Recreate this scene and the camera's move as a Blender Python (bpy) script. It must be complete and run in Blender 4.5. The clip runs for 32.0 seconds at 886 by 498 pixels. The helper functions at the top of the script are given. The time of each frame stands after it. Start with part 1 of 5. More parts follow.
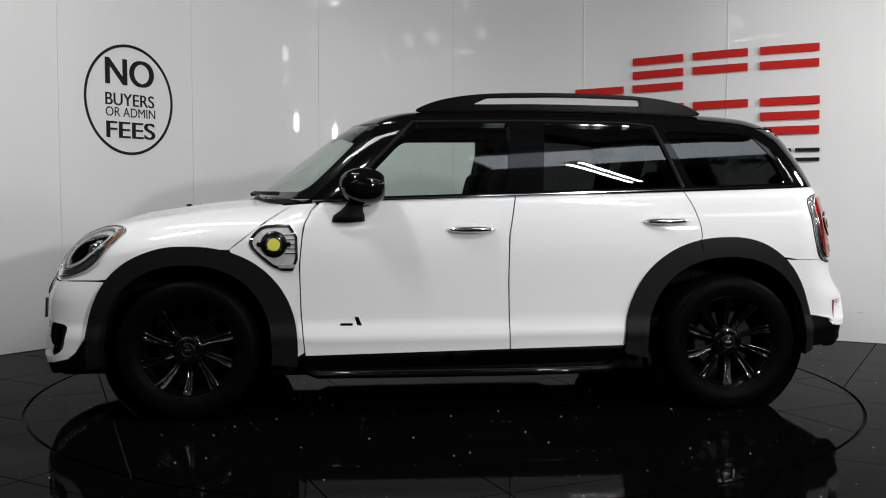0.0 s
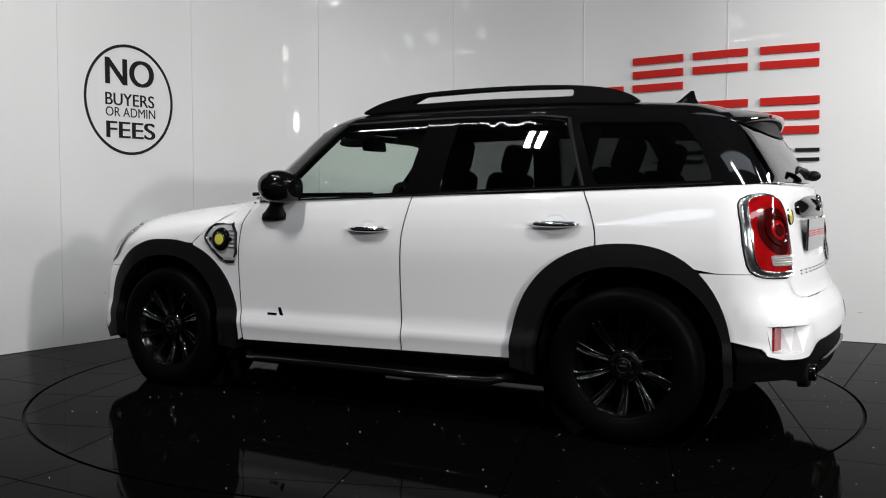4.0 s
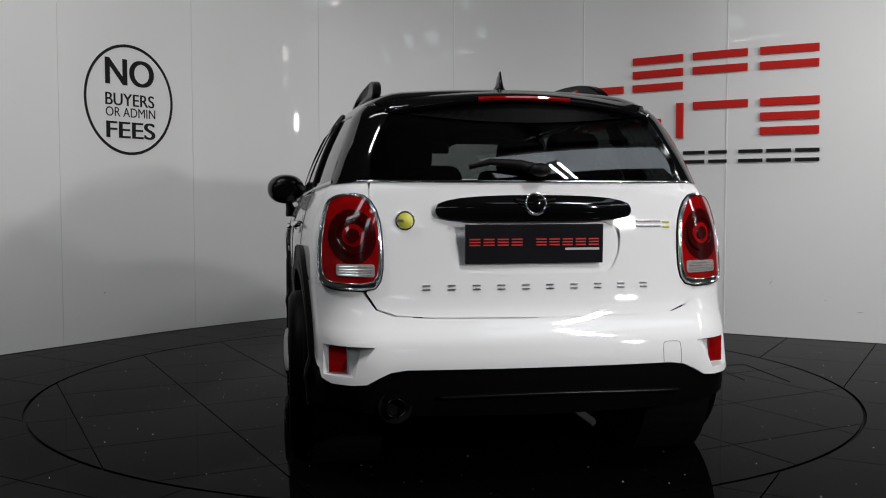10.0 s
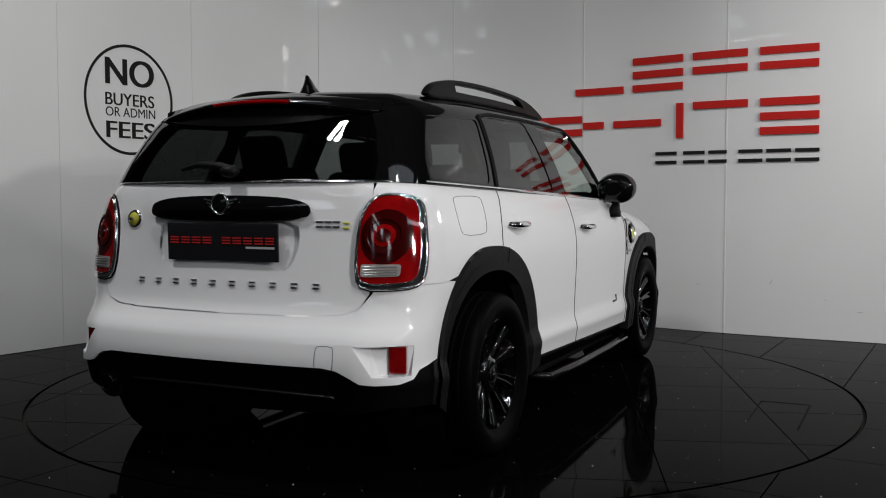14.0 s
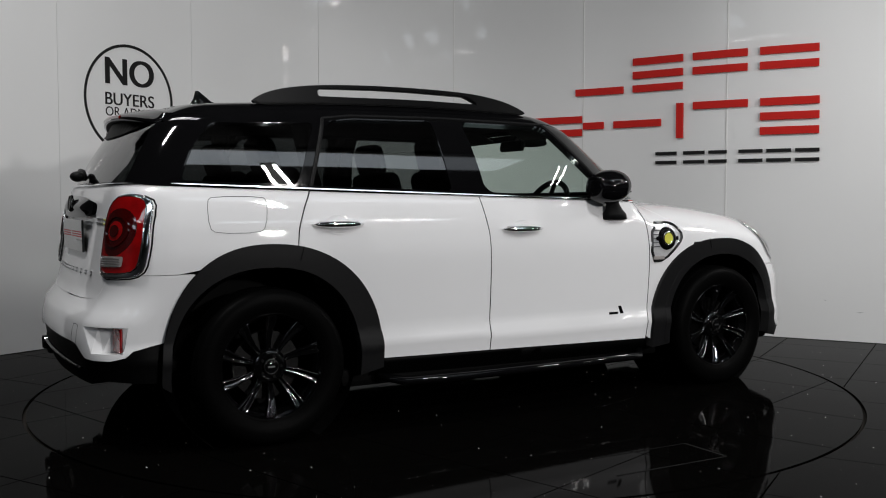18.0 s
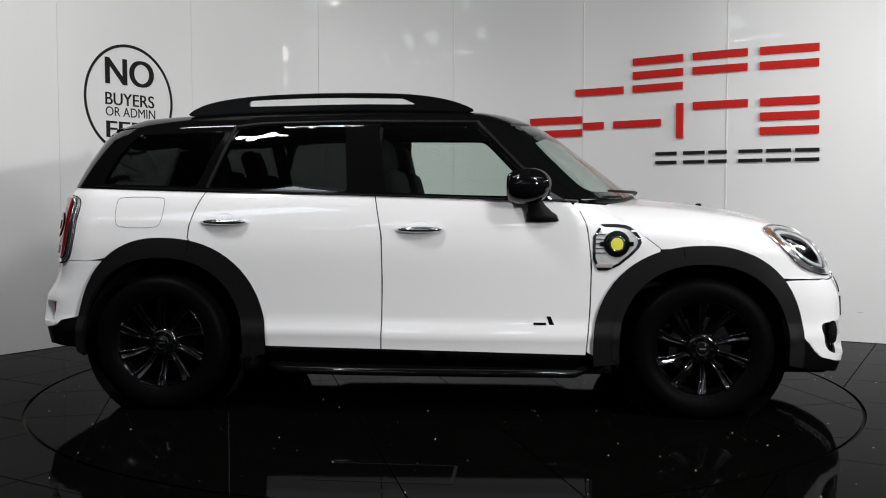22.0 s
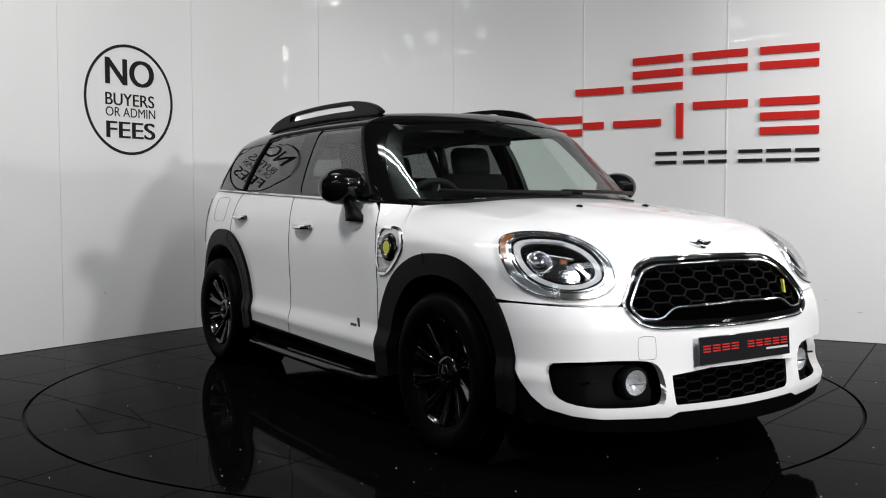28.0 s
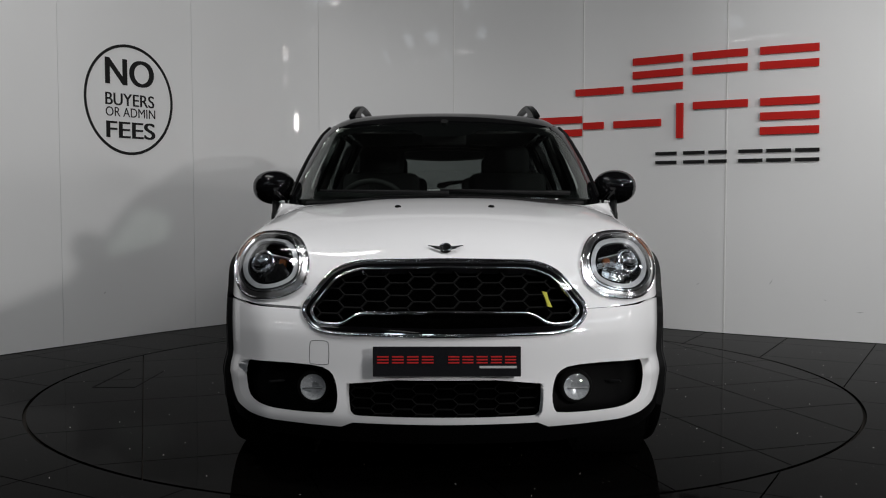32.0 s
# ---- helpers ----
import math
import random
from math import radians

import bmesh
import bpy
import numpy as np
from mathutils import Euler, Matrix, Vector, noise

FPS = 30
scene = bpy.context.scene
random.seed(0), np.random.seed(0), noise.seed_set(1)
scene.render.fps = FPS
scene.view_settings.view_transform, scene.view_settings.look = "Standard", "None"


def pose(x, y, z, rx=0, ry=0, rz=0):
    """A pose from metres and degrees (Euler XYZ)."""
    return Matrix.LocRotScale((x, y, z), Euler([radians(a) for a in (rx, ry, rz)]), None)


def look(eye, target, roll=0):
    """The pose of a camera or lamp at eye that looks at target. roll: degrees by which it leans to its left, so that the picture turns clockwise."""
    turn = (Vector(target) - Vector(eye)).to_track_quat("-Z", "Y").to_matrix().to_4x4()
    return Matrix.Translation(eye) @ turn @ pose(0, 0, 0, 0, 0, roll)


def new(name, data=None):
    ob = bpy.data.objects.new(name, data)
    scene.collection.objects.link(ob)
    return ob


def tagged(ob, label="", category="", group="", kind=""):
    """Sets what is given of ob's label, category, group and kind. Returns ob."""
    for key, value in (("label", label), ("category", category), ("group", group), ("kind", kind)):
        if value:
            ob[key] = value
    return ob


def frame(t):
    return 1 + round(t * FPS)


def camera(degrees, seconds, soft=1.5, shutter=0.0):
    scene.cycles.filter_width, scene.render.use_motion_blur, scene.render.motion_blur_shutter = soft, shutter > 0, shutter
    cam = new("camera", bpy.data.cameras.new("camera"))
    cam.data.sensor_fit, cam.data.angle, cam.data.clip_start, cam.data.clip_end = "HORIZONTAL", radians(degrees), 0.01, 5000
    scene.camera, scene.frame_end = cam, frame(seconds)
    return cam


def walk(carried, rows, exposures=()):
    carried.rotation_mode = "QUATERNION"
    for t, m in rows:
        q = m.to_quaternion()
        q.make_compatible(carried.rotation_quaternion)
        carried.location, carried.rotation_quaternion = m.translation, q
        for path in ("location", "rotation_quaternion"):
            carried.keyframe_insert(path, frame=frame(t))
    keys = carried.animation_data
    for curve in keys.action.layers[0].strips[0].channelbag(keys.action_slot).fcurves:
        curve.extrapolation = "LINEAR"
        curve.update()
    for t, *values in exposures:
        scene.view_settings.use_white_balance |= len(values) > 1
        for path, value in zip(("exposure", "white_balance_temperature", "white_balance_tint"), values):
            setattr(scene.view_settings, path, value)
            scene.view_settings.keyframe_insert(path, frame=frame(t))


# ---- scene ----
from mathutils import geometry

# ---- camera: on a tripod, never moves ----
cam = camera(50.65, 32.0, soft=1.1)
CAM = look((0, -5.4164, 1.0578), (-0.00113, -4.4178, 1.0046), -0.063)
walk(cam, [(0, CAM), (32, CAM)], exposures=[(0, -0.15), (2, -0.02), (7, 0.07), (8, -0.28), (9, -0.44), (11, -0.52), (13, -0.60), (17, -0.44), (18, -0.46), (20, -0.25), (22, 0.02), (24, 0.21), (28.5, 0.15), (30, -0.07), (31, -0.34), (32, -0.63)])

# ---- light: a hall lit by twin tubes, roof strips and flood lamps, some added as fill ----
world = bpy.data.worlds.new("world")
scene.world = world
world.use_nodes = True
world.node_tree.nodes["Background"].inputs[0].default_value = (0.8, 0.88, 1.0, 1)
world.node_tree.nodes["Background"].inputs[1].default_value = 0.02


def area(name, m, sx, sy, watts, colour=(1, 0.99, 0.985)):
    d = bpy.data.lights.new(name, "AREA")
    d.shape, d.size, d.size_y, d.energy, d.color = "RECTANGLE", sx, sy, watts, colour
    ob = new(name, d)
    ob.matrix_world = m
    return ob


# twin tubes: middle, height, turn, length, gap between the two, width of each, watts
# second, lighting from the left, and fifth, for the wall top, are added fill
TUBES_AND_FILL = [(2.87, -4.4, 4.75, -42, 1.9, 0.17, 0.05, 190), (-2.7, -2.6, 5.75, 45, 1.0, 0.16, 0.08, 190), (7.0, -2.1, 5.2, -38, 2.0, 0.18, 0.05, 70), (7.9, -6.2, 4.9, 28, 1.4, 0.16, 0.05, 90), (-1.9, -0.5, 4.7, -32, 2.0, 0.16, 0.05, 30),
         (10.6, -2.7, 4.35, -24, 2.5, 0.44, 0.16, 75), (14.4, -4.4, 4.35, -24, 2.4, 0.44, 0.16, 60), (-6.0, -7.5, 4.35, -29, 3.0, 0.20, 0.08, 24), (-2.0, -10.2, 4.35, -50, 1.8, 0.20, 0.08, 10), (1.1, -14.2, 4.35, -27, 2.0, 0.20, 0.08, 10)]
for tx, ty, tz, ta, tl, gap, wide, watts in TUBES_AND_FILL:
    for k in (-0.5, 0.5):
        area("tube_or_fill_light", pose(tx, ty, tz - 0.05, 0, 0, ta) @ pose(0, k * gap, 0), tl, wide, watts / 2)
# translucent roof strips, two of them near the turntable and the rest far down the hall
# the second and third strips are added fill, parallel to the first
SKYLIGHTS_AND_FILL = [(4.0, -3.75, 29, 5.6, 1.1, 50), (-5.8, -9.2, 29, 5.6, 1.1, 90), (9.0, -8.6, 29, 5.6, 1.1, 75),
             (-1.4, -17.7, 76, 2.6, 0.95, 42), (-4.3, -16.8, 66, 2.2, 1.6, 58), (1.8, -21.0, 80, 3.4, 0.9, 42), (-7.2, -20.0, 60, 3.0, 1.6, 34), (-12.4, -12.0, 60, 2.0, 1.6, 50)]
for kx, ky, ka, kl, kw, watts in SKYLIGHTS_AND_FILL:
    area("roof_or_fill_light", pose(kx, ky, 6.0, 0, 0, ka), kl, kw, watts, (0.82, 0.91, 1.0))
# two flood lamps on stands round the turntable
FLOODS = [((3.85, -0.2, 2.24), (-0.8, 0.8, 1.1), 34), ((4.4, -6.45, 2.42), (-0.4, 0.6, 1.1), 205)]
for at, to, watts in FLOODS:
    area("flood_light", look(at, to), 0.34, 0.26, watts, (1.0, 0.98, 0.965))

# ---- materials ----
def material(name, colour, rough=0.5, metal=0.0, vary=0.06, scale=8.0, bump=0.0, bump_scale=60.0, coat=0.0, spec=0.5, alpha=1.0):
    m = bpy.data.materials.new(name)
    m.use_nodes = True
    t = m.node_tree
    b = t.nodes["Principled BSDF"]
    b.inputs["Roughness"].default_value = rough
    b.inputs["Metallic"].default_value = metal
    b.inputs["Coat Weight"].default_value = coat
    b.inputs["Coat Roughness"].default_value = 0.03
    b.inputs["Specular IOR Level"].default_value = spec
    co = t.nodes.new("ShaderNodeTexCoord")
    n = t.nodes.new("ShaderNodeTexNoise")
    n.inputs["Scale"].default_value, n.inputs["Detail"].default_value = scale, 6
    t.links.new(co.outputs["Object"], n.inputs["Vector"])
    r = t.nodes.new("ShaderNodeMix")
    r.data_type = "RGBA"
    r.inputs["A"].default_value = (*[max(0, c * (1 - vary)) for c in colour], 1)
    r.inputs["B"].default_value = (*[min(1, c * (1 + vary)) for c in colour], 1)
    t.links.new(n.outputs["Fac"], r.inputs["Factor"])
    t.links.new(r.outputs["Result"], b.inputs["Base Color"])
    if bump:
        n2 = t.nodes.new("ShaderNodeTexNoise")
        n2.inputs["Scale"].default_value, n2.inputs["Detail"].default_value = bump_scale, 4
        t.links.new(co.outputs["Object"], n2.inputs["Vector"])
        bp = t.nodes.new("ShaderNodeBump")
        bp.inputs["Strength"].default_value, bp.inputs["Distance"].default_value = bump, 0.01
        t.links.new(n2.outputs["Fac"], bp.inputs["Height"])
        t.links.new(bp.outputs["Normal"], b.inputs["Normal"])
    return m


def glass_material(name, tint, gloss=0.9):
    m = bpy.data.materials.new(name)
    m.use_nodes = True
    t = m.node_tree
    t.nodes.remove(t.nodes["Principled BSDF"])
    tr = t.nodes.new("ShaderNodeBsdfTransparent")
    tr.inputs[0].default_value = (*tint, 1)
    gl = t.nodes.new("ShaderNodeBsdfGlossy")
    gl.inputs["Roughness"].default_value = 0.01
    gl.inputs["Color"].default_value = (gloss, gloss, gloss, 1)
    # gloss rises towards grazing, alike from both sides of the pane
    lw = t.nodes.new("ShaderNodeLayerWeight")
    lw.inputs["Blend"].default_value = 0.5
    pw = t.nodes.new("ShaderNodeMath")
    pw.operation, pw.inputs[1].default_value = "POWER", 5.0
    fr = t.nodes.new("ShaderNodeMath")
    fr.operation, fr.inputs[1].default_value, fr.inputs[2].default_value = "MULTIPLY_ADD", 0.90, 0.075
    t.links.new(lw.outputs["Facing"], pw.inputs[0])
    t.links.new(pw.outputs[0], fr.inputs[0])
    mx = t.nodes.new("ShaderNodeMixShader")
    t.links.new(fr.outputs[0], mx.inputs[0])
    t.links.new(tr.outputs[0], mx.inputs[1])
    t.links.new(gl.outputs[0], mx.inputs[2])
    t.links.new(mx.outputs[0], t.nodes["Material Output"].inputs[0])
    return m


def tile_material(name):
    m = material(name, (0.0014, 0.0013, 0.0012), 0.05, vary=0.25, scale=3.0, bump=0.012, bump_scale=12.0, spec=0.006)
    t = m.node_tree
    b = t.nodes["Principled BSDF"]
    co = t.nodes["Texture Coordinate"]
    # scuffs and a dusty film that breaks the polish
    n = t.nodes.new("ShaderNodeTexNoise")
    n.inputs["Scale"].default_value, n.inputs["Detail"].default_value, n.inputs["Roughness"].default_value = 5.0, 8, 0.7
    t.links.new(co.outputs["Object"], n.inputs["Vector"])
    mr = t.nodes.new("ShaderNodeMapRange")
    mr.inputs["To Min"].default_value, mr.inputs["To Max"].default_value = 0.015, 0.075
    t.links.new(n.outputs["Fac"], mr.inputs["Value"])
    t.links.new(mr.outputs["Result"], b.inputs["Roughness"])
    # fine dust and wipe marks: sparse pale specks, drawn out along one way
    mp = t.nodes.new("ShaderNodeMapping")
    mp.inputs["Rotation"].default_value = (0, 0, 0.5)
    mp.inputs["Scale"].default_value = (60, 18, 40)
    n3 = t.nodes.new("ShaderNodeTexNoise")
    n3.inputs["Scale"].default_value, n3.inputs["Detail"].default_value, n3.inputs["Roughness"].default_value = 1.0, 8, 0.8
    t.links.new(co.outputs["Object"], mp.inputs["Vector"])
    t.links.new(mp.outputs["Vector"], n3.inputs["Vector"])
    m3 = t.nodes.new("ShaderNodeMapRange")
    m3.inputs["From Min"].default_value, m3.inputs["From Max"].default_value = 0.66, 0.80
    t.links.new(n3.outputs["Fac"], m3.inputs["Value"])
    mx = t.nodes.new("ShaderNodeMix")
    mx.data_type = "RGBA"
    mx.inputs["B"].default_value = (0.05, 0.048, 0.045, 1)
    t.links.new(m3.outputs["Result"], mx.inputs["Factor"])
    t.links.new(t.nodes["Mix"].outputs["Result"], mx.inputs["A"])
    t.links.new(mx.outputs["Result"], b.inputs["Base Color"])
    return m


WHITE = material("white_car_paint", (0.79, 0.79, 0.80), 0.40, vary=0.01, scale=3, coat=1.0, spec=0.1)
BLACK = material("black_gloss_paint", (0.003, 0.003, 0.0034), 0.05, vary=0.2, spec=0.32)
CLAD = material("black_grained_plastic", (0.006, 0.006, 0.0064), 0.5, vary=0.15, scale=40, bump=0.15, bump_scale=500, spec=0.12)
DARK = material("matt_black", (0.003, 0.003, 0.003), 0.8, vary=0.3, spec=0.1)
SATIN = material("satin_black_trim", (0.004, 0.004, 0.0043), 0.22, vary=0.2, spec=0.14)
RAIL = material("satin_black_rail", (0.003, 0.003, 0.0033), 0.30, vary=0.2, spec=0.06)
DISC = material("brake_steel", (0.02, 0.02, 0.02), 0.4, 1.0, vary=0.3, scale=80)
# near-black without sheen: the unlit depth behind openings is put into the colour
UNLIT_DEPTH = material("unlit_depth_black", (0.0007, 0.0007, 0.0007), 0.9, spec=0.0)
# darker copy of the black plastic: shade on low parts is in the colour
SHADED_BLACK = material("shaded_dull_black", (0.002, 0.002, 0.0021), 0.5, vary=0.2, scale=30, bump=0.1, bump_scale=300, spec=0.05)
DUST = material("pale_dust", (0.55, 0.54, 0.52), 0.8)
TYRE = material("tyre_rubber", (0.0016, 0.0016, 0.0016), 0.45, vary=0.2, scale=20, bump=0.1, bump_scale=200, spec=0.022)
RIM = material("gloss_black_alloy", (0.0016, 0.0016, 0.0018), 0.03, vary=0.2, spec=1.0, bump=0.14, bump_scale=26)
CHROME = material("chrome", (0.88, 0.88, 0.89), 0.07, 1.0, vary=0.02)
SOFT_CHROME = material("soft_chrome", (0.86, 0.86, 0.87), 0.20, 1.0, vary=0.03)
STEEL = material("brushed_metal", (0.42, 0.42, 0.43), 0.3, 1.0, vary=0.1, scale=60)
RED_LENS = material("red_lamp_lens", (0.25, 0.003, 0.004), 0.04, vary=0.85, scale=13, coat=1.0)
DEEP_RED = material("deep_red_lens", (0.040, 0.001, 0.0012), 0.1, vary=0.3, scale=20, coat=1.0)
CLEAR = material("clear_ribbed_lens", (0.30, 0.28, 0.27), 0.10, vary=0.3, scale=60, coat=1.0)
GUIDE = material("frosted_light_guide", (0.56, 0.56, 0.57), 0.12, 0.0, vary=0.25, scale=45, coat=1.0)
GLINT = material("faceted_lamp_reflector", (0.80, 0.80, 0.81), 0.06, 1.0, vary=0.5, scale=90, bump=0.25, bump_scale=55)
SILVER = material("bright_lamp_bowl", (0.62, 0.62, 0.63), 0.22, 0.35, vary=0.3, scale=70, bump=0.15, bump_scale=60)
YELLOW = material("yellow_badge", (0.62, 0.60, 0.08), 0.35, vary=0.1)
AMBER = material("amber_reflector", (0.17, 0.060, 0.022), 0.2, vary=0.2)
LETTER_RED = material("red_lettering", (0.50, 0.014, 0.010), 0.55, spec=0.2, vary=0.06)
LETTER_BLACK = material("black_lettering", (0.008, 0.008, 0.008), 0.6, vary=0.1, spec=0.2)
PLATE = material("black_plate", (0.012, 0.012, 0.014), 0.12, vary=0.3, coat=1.0)
PLATE_RED = material("plate_red", (0.55, 0.02, 0.02), 0.4)
PLATE_GREY = material("plate_grey", (0.5, 0.5, 0.5), 0.4)
SEAT = material("charcoal_seat_cloth", (0.009, 0.009, 0.0094), 0.85, spec=0.08, vary=0.2, scale=50, bump=0.2, bump_scale=300)
TRIM = material("dark_cabin_trim", (0.012, 0.012, 0.012), 0.6, spec=0.12, vary=0.2, scale=30)
LINER = material("grey_headlining", (0.10, 0.098, 0.094), 0.9, spec=0.1, vary=0.06)
GLASS = glass_material("green_tinted_glass", (0.83, 0.905, 0.86))
PRIVACY = glass_material("privacy_glass", (0.17, 0.18, 0.18))
LENS = glass_material("clear_lens", (0.92, 0.94, 0.95))
WALL = material("white_gloss_wall_panel", (0.74, 0.745, 0.745), 0.5, vary=0.03, scale=1.3, bump=0.010, bump_scale=3.0, coat=0.45)
JOINT = material("panel_joint_strip", (0.66, 0.66, 0.65), 0.35)
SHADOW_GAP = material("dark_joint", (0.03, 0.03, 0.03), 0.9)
TILE = tile_material("polished_black_tile")
GROUT = material("dark_grout", (0.034, 0.031, 0.028), 0.9, spec=0.02)
HALL = material("hall_wall_grey", (0.14, 0.14, 0.14), 0.8, vary=0.3, scale=0.7)
ROOF_METAL = material("dark_roof_sheet", (0.08, 0.08, 0.082), 0.7, vary=0.2, scale=0.9)


# ---- mesh helpers ----
def part(name, bm, mat, parent=None, label=""):
    me = bpy.data.meshes.new(name)
    if isinstance(bm, bmesh.types.BMesh):
        bm.to_mesh(me)
        bm.free()
    else:
        me.from_pydata(bm[0], [], bm[1])
    me.materials.append(mat)
    ob = new(name, me)
    if parent:
        ob.parent = parent
    if label:
        ob["label"] = label
    return ob


def smooth(ob):
    for p in ob.data.polygons:
        p.use_smooth = True
    return ob


def box(cx, cy, cz, sx, sy, sz, bevel=0.0, bm=None, m=None, seg=2):
    bm = bm or bmesh.new()
    t = pose(cx, cy, cz) if m is None else m
    vs = bmesh.ops.create_cube(bm, size=1.0, matrix=t @ Matrix.Diagonal((sx, sy, sz, 1)))["verts"]
    if bevel:
        es = list({e for v in vs for e in v.link_edges})
        bmesh.ops.bevel(bm, geom=es, offset=bevel, segments=seg, profile=0.5, affect="EDGES")
    return bm


def cyl(m, r1, r2, depth, n=32, bm=None):
    bm = bm or bmesh.new()
    bmesh.ops.create_cone(bm, cap_ends=True, segments=n, radius1=r1, radius2=r2, depth=depth, matrix=m)
    return bm


def ball(m, n=24, bm=None):
    bm = bm or bmesh.new()
    bmesh.ops.create_uvsphere(bm, u_segments=n, v_segments=n // 2, radius=1.0, matrix=m)
    return bm


def lathe(profile, m, n=48, bm=None):
    """A turned shape: profile of (radius, height) round the local z axis, open or closed on itself."""
    bm = bm or bmesh.new()
    rings = []
    for r, h in profile:
        rings.append([bm.verts.new(m @ Vector((r * math.cos(2 * math.pi * k / n), r * math.sin(2 * math.pi * k / n), h))) for k in range(n)])
    for a, b in zip(rings, rings[1:]):
        for k in range(n):
            bm.faces.new((a[k], a[(k + 1) % n], b[(k + 1) % n], b[k]))
    return bm


def sweep(points, radius, n=10, bm=None, closed=False, flat=1.0, up=(0, 0, 1)):
    """A bar of round (or flattened) section along a line of points; radius may be a list."""
    bm = bm or bmesh.new()
    pts = [Vector(p) for p in points]
    rad = radius if isinstance(radius, (list, tuple)) else [radius] * len(pts)
    rings = []
    for i, p in enumerate(pts):
        a = pts[i - 1] if (i or closed) else p
        b = pts[(i + 1) % len(pts)] if (i < len(pts) - 1 or closed) else p
        d = (b - a).normalized()
        s = d.cross(Vector(up))
        s = s.normalized() if s.length > 1e-5 else Vector((1, 0, 0))
        u = s.cross(d).normalized()
        rings.append([bm.verts.new(p + s * math.cos(2 * math.pi * k / n) * rad[i] + u * math.sin(2 * math.pi * k / n) * rad[i] * flat) for k in range(n)])
    pairs = list(zip(rings, rings[1:])) + ([(rings[-1], rings[0])] if closed else [])
    for a, b in pairs:
        for k in range(n):
            bm.faces.new((a[k], a[(k + 1) % n], b[(k + 1) % n], b[k]))
    if not closed:
        bm.faces.new(rings[0][::-1])
        bm.faces.new(rings[-1])
    return bm


def words(text, size, depth=0.0):
    """The mesh of a line of text in the built-in font, centred, in the local xy plane."""
    c = bpy.data.curves.new("words", "FONT")
    c.body, c.size, c.extrude, c.align_x, c.align_y = text, size, depth, "CENTER", "CENTER"
    ob = new("words", c)
    me = bpy.data.meshes.new_from_object(ob.evaluated_get(bpy.context.evaluated_depsgraph_get()))
    bpy.data.objects.remove(ob)
    bpy.data.curves.remove(c)
    return me

# ---- the hall: floor, turntable, curved wall of panels ----
TURN = [(0, 185.5), (3.5, 155.2), (5.5, 138.3), (8, 117.15), (11, 91.05), (14, 65.25), (16.5, 43.5), (19, 21.4), (22, -4.6), (25, -30.5),
        (27.5, -52.8), (29.5, -70.15), (31, -83.2), (31.5, -87.15), (32, -90.0)]
TT_R = 2.237
TILE_W = 0.615


def heading(t):
    return float(np.interp(t, [a for a, _ in TURN], [b for _, b in TURN]))


def tile_polys(angle, off_x, off_y, keep):
    """Squares of a tile grid, cut by keep(list of corners) to the polygon that is wanted or None."""
    out = []
    c, s = math.cos(radians(angle)), math.sin(radians(angle))
    g = 0.003
    for i in range(-24, 24):
        for j in range(-24, 24):
            q = []
            for a, b in ((g, g), (TILE_W - g, g), (TILE_W - g, TILE_W - g), (g, TILE_W - g)):
                x, y = i * TILE_W + a + off_x, j * TILE_W + b + off_y
                q.append((c * x - s * y, s * x + c * y))
            q = keep(q)
            if q and len(q) > 2:
                out.append(q)
    return out


def clip_to_disc(poly, r, inside=True):
    """Cuts a convex polygon with a circle round the origin (fine steps along the arc)."""
    n = 180
    if inside:
        if all(math.hypot(*p) < r for p in poly):
            return poly
        if all(math.hypot(*p) > r for p in poly) and min(math.hypot(*p) for p in poly) > r + TILE_W:
            return None
        out = poly
        for k in range(n):
            nx, ny = math.cos(2 * math.pi * k / n), math.sin(2 * math.pi * k / n)
            res = []
            for a, b in zip(out, out[1:] + out[:1]):
                da, db = a[0] * nx + a[1] * ny - r, b[0] * nx + b[1] * ny - r
                if da <= 0:
                    res.append(a)
                if (da < 0) != (db < 0) and abs(da - db) > 1e-9:
                    f = da / (da - db)
                    res.append((a[0] + (b[0] - a[0]) * f, a[1] + (b[1] - a[1]) * f))
            out = res
            if len(out) < 3:
                return None
        return out
    return poly


def slab(name, poly, z0, z1, mat, parent):
    n = len(poly)
    top = [(x, y, z1) for x, y in poly]
    low = [(x, y, z0) for x, y in poly]
    f = [tuple(range(n))] + [(k, n + k, n + (k + 1) % n, (k + 1) % n) for k in range(n)]
    return part(name, (top + low, f), mat, parent)


# S: the wall's foot, panel by panel; the panels bend smoothly through these points
S = [(-4.8, -1.7), (-4.1, -0.70), (-3.42, 0.295), (-2.74, 1.281), (-2.044, 2.238), (-1.125, 3.06), (0.089, 3.17), (1.19, 2.62), (2.197, 1.905), (3.25, 1.33), (4.3, 0.78), (5.35, 0.22)]
WALL_H = 3.7


